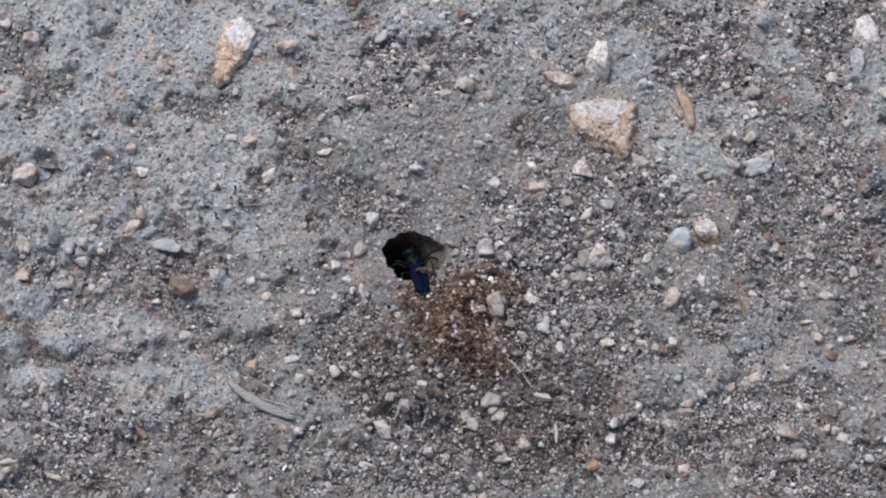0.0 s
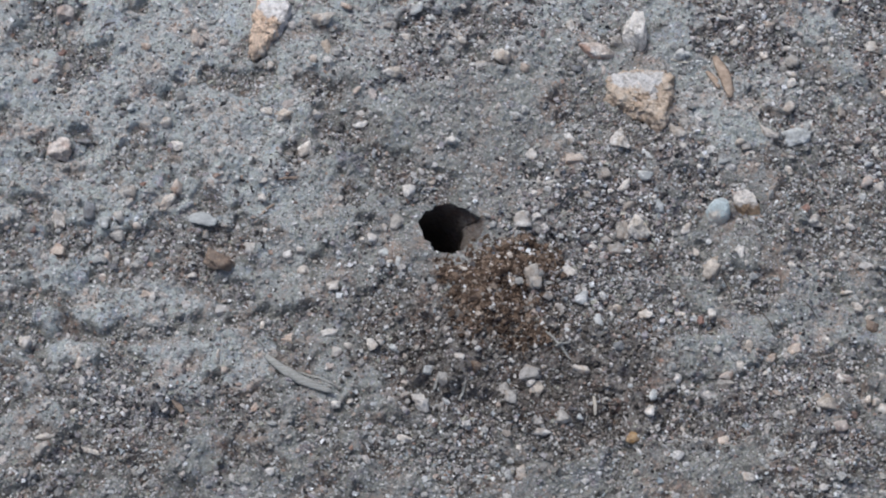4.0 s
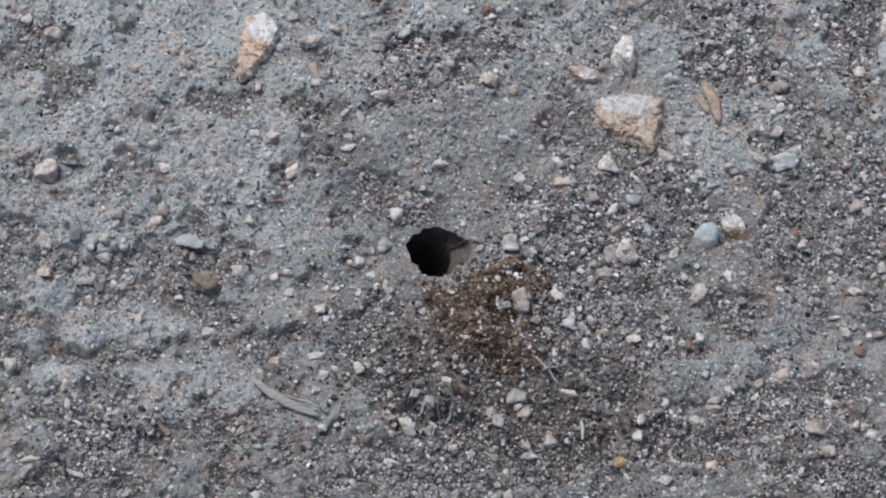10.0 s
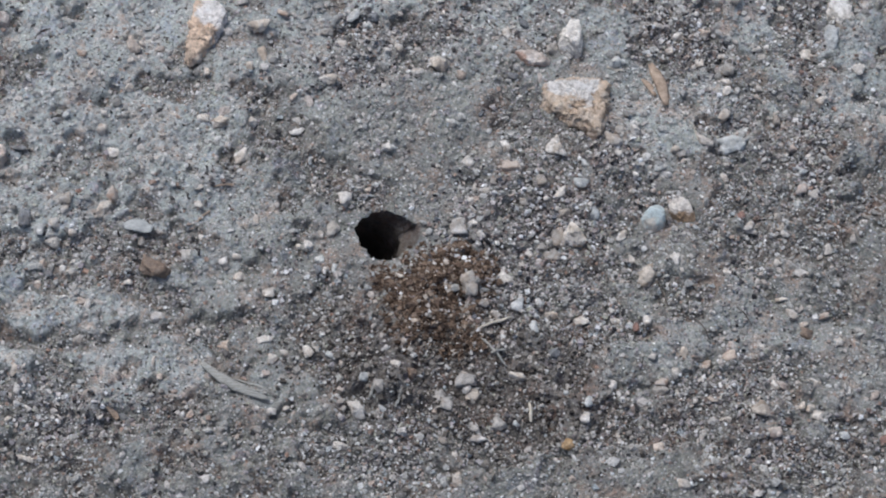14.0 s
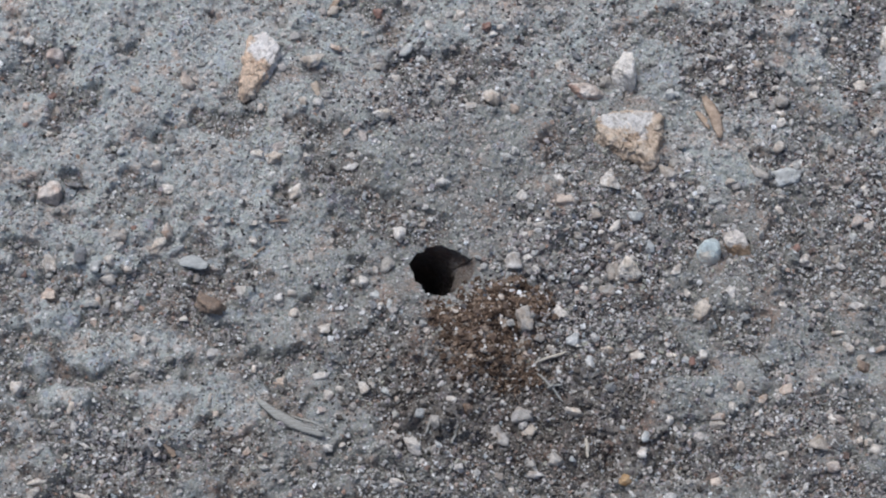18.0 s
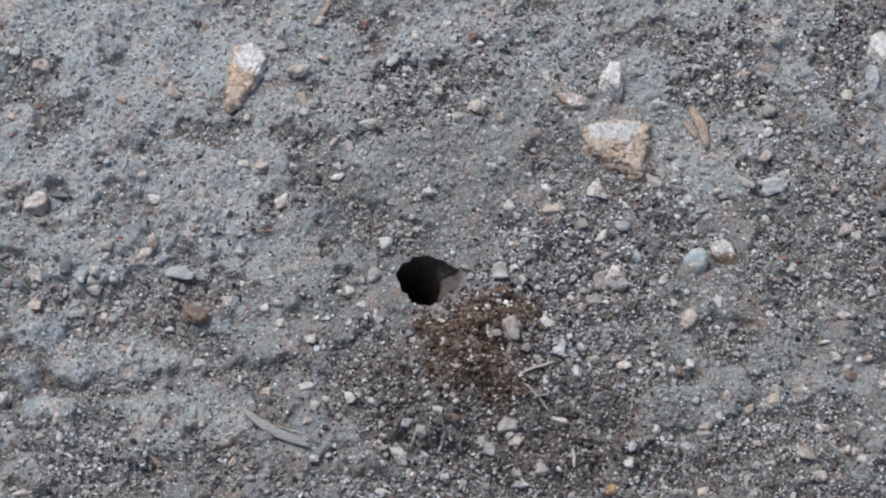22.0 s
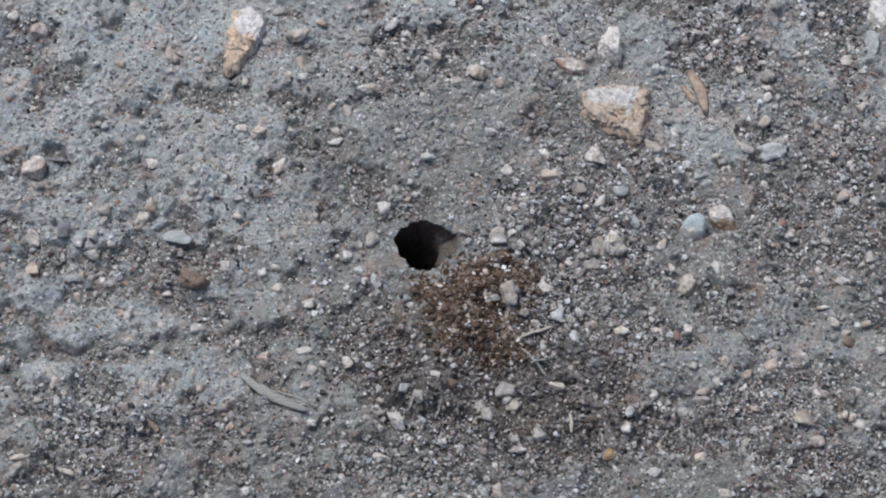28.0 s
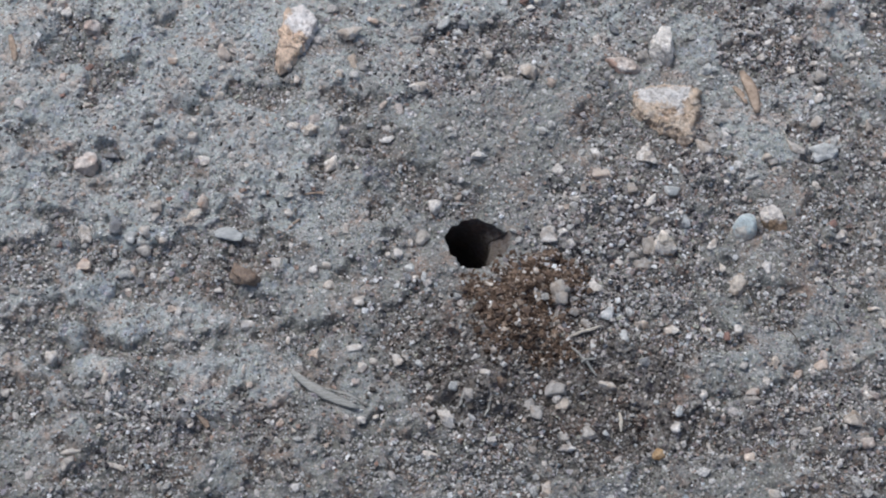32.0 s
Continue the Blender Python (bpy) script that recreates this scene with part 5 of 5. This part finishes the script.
# ---------------------------------------------------------------- the digger wasp
def blob(sections, sides=20):
    """A body of round sections along x: rows of x, half width, half height, height of the middle."""
    bm = bmesh.new()
    rings = []
    for x, w, h, z in sections:
        rings.append([bm.verts.new((x * MM, w * math.cos(a) * MM, (z + h * math.sin(a)) * MM)) for a in (2 * math.pi * k / sides for k in range(sides))])
    for a, b in zip(rings, rings[1:]):
        for k in range(sides):
            bm.faces.new((a[k], a[(k + 1) % sides], b[(k + 1) % sides], b[k]))
    bm.faces.new(rings[0][::-1])
    bm.faces.new(rings[-1])
    bmesh.ops.recalc_face_normals(bm, faces=bm.faces)
    return bm


def egg(x0, x1, w, h, z, fat=0.5, count=12):
    """Sections of an egg from x0 to x1, widest at the share fat of its length."""
    rows = []
    for i in range(count):
        s = 0.004 + 0.992 * i / (count - 1)
        k = s ** (math.log(0.5) / math.log(fat))
        r = math.sin(math.pi * k) ** 0.6
        rows.append((x0 + (x1 - x0) * s, w * r, h * r, z))
    return rows


def make_wasp():
    wasp = new("digger_wasp")
    tagged(wasp, "blue-black digger wasp with folded blue wings at its burrow", "wasp")
    head = part("head", blob(egg(5.2, 7.3, 1.60, 1.15, 0.05, 0.52)), CUTICLE, wasp)
    for side in (-1, 1):
        bm = blob(egg(5.75, 6.85, 0.34, 0.60, 0.15, 0.5, 10), 12)
        bmesh.ops.translate(bm, verts=bm.verts, vec=(0, side * 1.2 * MM, 0))
        part("eye", bm, CUTICLE, head, "glossy black compound eye")
        part("mandible", strip([(6.8, side * 0.5, -0.3), (7.3, side * 0.45, -0.5), (7.6, side * 0.12, -0.6)], [0.32, 0.24, 0.08], 0.7), CUTICLE, head)
        feel = [(6.9, side * 0.32, 0.35), (7.4, side * 0.75, 0.7), (8.1, side * 1.15, 0.4), (8.8, side * 1.3, -0.3), (9.1, side * 1.2, -0.9)]
        part("antenna", strip(feel, [0.24, 0.26, 0.26, 0.24, 0.16], 1.0, 6), CUTICLE, head)
    part("neck", blob([(4.5, 0.62, 0.55, 0.05), (5.0, 0.46, 0.42, 0.05), (5.6, 0.60, 0.50, 0.05)], 12), CUTICLE, wasp)
    part("pronotum", blob(egg(3.6, 5.2, 1.15, 1.0, 0.10, 0.45, 12)), CUTICLE, wasp)
    part("thorax", blob(egg(1.0, 4.6, 1.55, 1.35, 0.12, 0.55, 16)), CUTICLE, wasp)
    part("propodeum", blob(egg(-0.9, 2.2, 1.28, 1.15, 0.06, 0.55, 14)), CUTICLE, wasp)
    part("waist", blob([(-2.0, 0.30, 0.28, -0.05), (-1.3, 0.20, 0.20, 0.0), (-0.5, 0.34, 0.34, 0.0)], 12), CUTICLE, wasp)
    # the abdomen in overlapping rings, each a part
    body = egg(-8.3, -1.6, 1.36, 1.12, -0.1, 0.60, 25)
    for a in range(0, 24, 6):
        rows = body[a:a + 7]
        rows = [(x, w * (1.0 + 0.045 * k / 6), h * (1.0 + 0.045 * k / 6), z) for k, (x, w, h, z) in enumerate(rows[::-1])][::-1]
        part("abdomen_ring", blob(rows), CUTICLE, wasp)
    for side in (-1, 1):
        rows = [(2.6, side * 0.80, 1.12), (1.8, side * 0.78, 1.30), (0.6, side * 0.66, 1.30), (-1.4, side * 0.55, 1.15 + 0.07 * side), (-3.4, side * 0.56, 1.00 + 0.07 * side), (-5.2, side * 0.46, 0.86 + 0.07 * side), (-6.4, side * 0.30, 0.72 + 0.07 * side), (-7.0, side * 0.18, 0.62 + 0.07 * side)]
        part("wing", strip(rows, [0.3, 0.7, 1.2, 1.8, 2.2, 2.05, 1.3, 0.4], 0.09, 10), WING, wasp, "folded iridescent dark blue wing")
    legs = []
    joints = {"fore": [(3.7, 0.8, -0.6), (3.5, 3.3, 1.0), (5.4, 3.5, -0.6), (7.0, 2.7, -1.9)],
              "middle": [(2.3, 1.0, -0.7), (2.9, 3.4, 0.9), (3.8, 5.4, -1.1), (4.5, 6.8, -1.9)],
              "hind": [(0.8, 0.9, -0.6), (-0.8, 3.0, 1.1), (-2.6, 3.7, -1.0), (-4.6, 4.5, -1.9)]}
    for rows in joints.values():
        for side in (-1, 1):
            root = Vector(rows[0]) * Vector((1, side, 1))
            local = [Vector((p[0], p[1] * side, p[2])) - root for p in rows]
            leg = new("leg")
            leg.parent = wasp
            leg.location = root * MM
            tagged(leg, "thin black jointed leg")
            for name, a, b, w in zip(("femur", "tibia", "tarsus"), local, local[1:], (0.62, 0.46, 0.26)):
                pts = [a.lerp(b, s) for s in (0.0, 0.35, 0.7, 1.0)]
                part(name, strip(pts, [w * 0.8, w * 1.15, w, w * 0.62], 0.85, 7), CUTICLE, leg)
            legs.append(leg)
    return wasp, legs


wasp, legs = make_wasp()


CLODS = np.random.default_rng(29)
CLOD_SOIL = stone_material("moist_brown_soil", (0.080, 0.056, 0.042), (0.135, 0.096, 0.072), (0.210, 0.158, 0.122), (0.100, 0.066, 0.048), dusty=0.1)


def make_clod():
    """A crumbly pellet of damp soil."""
    co, faces = stone_shape(3, CLODS, 8, 24.0, 0.34)
    co = co * CLODS.uniform(0.40, 0.95, 3) * (1.0, 1.0, 0.7)
    ob = new("soil_clod", stone_mesh("soil_clod", co, faces, CLOD_SOIL))
    return tagged(ob, "damp brown crumb of soil dug out of the burrow", "soil", "dug soil clods")


# ---------------------------------------------------------------- what moves
def motions():
    """The wasp backs out of the burrow with soil, turns a little and goes in again, six times."""
    rows = []
    rows += [
        (0, pose(0.0004, -0.0030, -0.0008, 0, 23, 103)), (0.1, pose(0.0002, -0.0055, 0.0009, 0, 7, 109)),
        (0.2, pose(0.0025, -0.0098, 0.0030, 0, -2, 105)), (0.3, pose(0.0007, -0.0144, 0.0030, 0, -3, 100)),
        (0.4, pose(0.0008, -0.0166, 0.0030, 0, -3, 92)), (0.5, pose(0.0007, -0.0152, 0.0030, 0, -3, 95)),
        (0.6, pose(0.0008, -0.0096, 0.0030, 0, -3, 98)), (0.7, pose(0.0011, -0.0047, 0.0005, 0, 11, 113)),
        (0.8, pose(0.0011, 0.0001, -0.0018, 0, 31, 118)), (0.95, pose(-0.0118, 0.0025, -0.0200, 0, 60, 165)),
    ]
    rows += [
        (6.6, pose(-0.0118, 0.0025, -0.0200, 0, 60, 165)), (6.8, pose(0.0030, 0.0015, -0.0025, 0, 38, 124)),
        (6.9, pose(0.0040, 0.0012, -0.0022, 0, 35, 131)), (7, pose(0.0022, -0.0003, -0.0015, 0, 29, 135)),
        (7.1, pose(0.0034, -0.0001, 0.0032, 0, 6, 123)), (7.2, pose(0.0030, 0.0010, -0.0026, 0, 40, 136)),
        (7.3, pose(0.0032, 0.0022, -0.0025, 0, 38, 134)), (7.4, pose(0.0025, -0.0012, 0.0002, 0, 15, 140)),
        (7.5, pose(0.0046, -0.0004, -0.0009, 0, 23, 148)), (7.6, pose(0.0066, -0.0042, 0.0022, 0, 16, 158)),
        (7.7, pose(0.0081, -0.0031, 0.0022, 0, 9, 158)), (7.8, pose(0.0086, -0.0064, 0.0030, 0, 6, 167)),
        (7.9, pose(0.0113, -0.0079, 0.0030, 0, 6, 168)), (8, pose(0.0145, -0.0024, 0.0030, 0, 6, 172)),
        (8.1, pose(0.0144, -0.0047, 0.0030, 0, 6, 173)), (8.2, pose(0.0133, -0.0065, 0.0030, 0, -3, 169)),
        (8.3, pose(0.0109, -0.0063, 0.0030, 0, 6, 164)), (8.4, pose(0.0066, -0.0059, 0.0022, 0, 7, 145)),
        (8.5, pose(0.0066, -0.0049, 0.0022, 0, -3, 149)), (8.6, pose(0.0064, -0.0052, 0.0022, 0, 11, 140)),
        (8.7, pose(-0.0006, -0.0006, -0.0014, 0, 28, 115)), (8.85, pose(-0.0118, 0.0025, -0.0200, 0, 60, 165)),
    ]
    rows += [
        (12, pose(-0.0118, 0.0025, -0.0200, 0, 60, 165)), (12.2, pose(0.0007, -0.0010, -0.0022, 0, 35, 132)),
        (12.3, pose(0.0028, -0.0018, -0.0004, 0, 19, 139)), (12.4, pose(0.0045, -0.0054, 0.0022, 0, -3, 145)),
        (12.5, pose(0.0056, -0.0082, 0.0022, 0, 16, 127)), (12.6, pose(0.0081, -0.0110, 0.0030, 0, 6, 134)),
        (12.7, pose(0.0133, -0.0085, 0.0030, 0, 6, 153)), (12.8, pose(0.0122, -0.0064, 0.0030, 0, -0, 137)),
        (12.9, pose(0.0117, -0.0083, 0.0030, 0, 6, 144)), (13, pose(0.0105, -0.0084, 0.0030, 0, 2, 148)),
        (13.1, pose(0.0095, -0.0095, 0.0030, 0, 3, 149)), (13.2, pose(0.0071, -0.0093, 0.0030, 0, -3, 144)),
        (13.3, pose(0.0049, -0.0074, 0.0022, 0, -0, 130)), (13.4, pose(0.0033, -0.0060, 0.0022, 0, 5, 125)),
        (13.55, pose(-0.0118, 0.0025, -0.0200, 0, 60, 165)),
    ]
    rows += [
        (16.7, pose(-0.0118, 0.0025, -0.0200, 0, 60, 165)), (16.9, pose(0.0011, -0.0004, -0.0025, 0, 39, 118)),
        (17, pose(0.0011, -0.0021, -0.0012, 0, 26, 118)), (17.1, pose(0.0053, -0.0062, 0.0022, 0, -3, 131)),
        (17.2, pose(0.0055, -0.0113, 0.0030, 0, -2, 127)), (17.3, pose(0.0077, -0.0118, 0.0030, 0, -3, 148)),
        (17.4, pose(0.0072, -0.0113, 0.0030, 0, -3, 136)), (17.5, pose(0.0070, -0.0123, 0.0030, 0, -3, 135)),
        (17.6, pose(0.0047, -0.0119, 0.0030, 0, 6, 118)), (17.7, pose(0.0027, -0.0116, 0.0030, 0, 4, 117)),
        (17.8, pose(0.0022, -0.0073, 0.0022, 0, -3, 119)), (17.9, pose(-0.0016, -0.0016, -0.0012, 0, 26, 100)),
        (18.05, pose(-0.0118, 0.0025, -0.0200, 0, 60, 165)),
    ]
    rows += [
        (23.2, pose(-0.0118, 0.0025, -0.0200, 0, 60, 165)), (23.4, pose(0.0012, -0.0029, 0.0032, 0, 6, 117)),
        (23.5, pose(0.0029, -0.0012, -0.0017, 0, 31, 128)), (23.6, pose(0.0029, -0.0039, -0.0013, 0, 25, 124)),
        (23.7, pose(0.0043, -0.0082, 0.0022, 0, 3, 140)), (23.8, pose(0.0086, -0.0098, 0.0030, 0, -1, 143)),
        (23.9, pose(0.0099, -0.0111, 0.0030, 0, 5, 141)), (24, pose(0.0069, -0.0119, 0.0030, 0, -0, 138)),
        (24.1, pose(0.0066, -0.0119, 0.0030, 0, 6, 131)), (24.2, pose(0.0061, -0.0113, 0.0030, 0, 3, 129)),
        (24.3, pose(0.0044, -0.0098, 0.0030, 0, 6, 117)), (24.4, pose(0.0003, -0.0027, -0.0017, 0, 31, 118)),
        (24.55, pose(-0.0118, 0.0025, -0.0200, 0, 60, 165)),
    ]
    rows += [
        (29.6, pose(-0.0118, 0.0025, -0.0200, 0, 60, 165)), (29.8, pose(0.0036, -0.0024, -0.0002, 0, 18, 136)),
        (29.9, pose(0.0043, -0.0012, 0.0000, 0, 16, 146)), (30, pose(0.0029, -0.0025, -0.0014, 0, 27, 127)),
        (30.1, pose(0.0044, -0.0060, 0.0022, 0, 5, 134)), (30.2, pose(0.0018, -0.0079, 0.0022, 0, 18, 116)),
        (30.3, pose(0.0034, -0.0115, 0.0030, 0, -3, 121)), (30.4, pose(0.0048, -0.0150, 0.0030, 0, -3, 117)),
        (30.5, pose(0.0033, -0.0140, 0.0030, 0, -3, 113)), (30.6, pose(0.0038, -0.0134, 0.0030, 0, 4, 107)),
        (30.7, pose(0.0038, -0.0110, 0.0030, 0, -3, 109)), (30.8, pose(0.0036, -0.0105, 0.0030, 0, 0, 111)),
        (30.9, pose(-0.0000, -0.0047, 0.0018, 0, 2, 118)), (31, pose(0.0010, -0.0002, -0.0017, 0, 30, 118)),
        (31.2, pose(-0.0118, 0.0025, -0.0200, 0, 60, 165)), (32, pose(-0.0118, 0.0025, -0.0200, 0, 60, 165)),
    ]
    walk(wasp, rows)
    # each time she brings pellets of soil and kicks them back over the heap
    for out, drop, rests in ((0.1, 0.35, ((-2.0, -11.0), (4.5, -17.0), (1.5, -21.0))), (7.3, 7.9, ((12.0, -9.0), (9.5, -12.5), (15.5, -8.5), (6.5, -11.0))),
                             (12.3, 12.7, ((6.0, -14.5), (9.5, -16.0), (4.0, -12.5))), (17.0, 17.35, ((3.5, -15.5), (6.0, -18.5), (9.0, -19.0), (1.0, -14.0))),
                             (23.6, 23.95, ((2.5, -11.5), (12.5, -9.5), (5.0, -16.0), (15.0, -12.5))), (30.1, 30.4, ((0.5, -15.0), (8.5, -15.0), (3.0, -19.5)))):
        for k, (x, y) in enumerate(rests):
            clod, spin = make_clod(), CLODS.uniform(0, 360)
            rest = pose(x * MM, y * MM, (ground_at(x, y) + 0.35) * MM, 0, 0, spin)
            deep = pose(-0.0110 - 0.0008 * k, 0.0035, -0.0215 - 0.001 * k, 0, 0, spin)
            lip = pose(0.0012 + 0.0008 * k, -0.0035, 0.0012, 0, 0, spin)
            up = pose((x * 0.75 + 0.5) * MM, (y * 0.75 - 1) * MM, (ground_at(x, y) + 1.6) * MM, 0, 0, spin + 25)
            walk(clod, [(0.0, deep), (out - 0.1, deep), (out + 0.05, lip), (drop, up), (drop + 0.12, rest), (32.0, rest)] if out > 0.1 else [(0.0, lip), (drop, up), (drop + 0.12, rest), (32.0, rest)])
    # the legs step while she is out
    for k, leg in enumerate(legs):
        root, steps = Matrix.Translation(leg.location), [(0.0, pose(0, 0, 0))]
        for i, (t, _) in enumerate(rows[1:], 1):
            swing = 13 if (i + k) % 2 else -13
            steps.append((t, pose(0, 0, 0, 0, 0, swing if t - rows[i - 1][0] < 0.5 else 0)))
        walk(leg, [(t, root @ m) for t, m in steps])
    # a bit of straw comes out of the burrow with the soil
    lying = Matrix.Translation(straw.location)
    walk(straw, [(0.0, pose(-0.0100, 0.0025, -0.0170, 0, 45, 150)), (12.35, pose(-0.0100, 0.0025, -0.0170, 0, 45, 150)), (12.42, pose(-0.002, -0.002, -0.001, 0, 20, 110)), (12.52, pose(0.006, -0.012, 0.0012, 0, 4, 30)), (12.75, lying), (32.0, lying)])


motions()
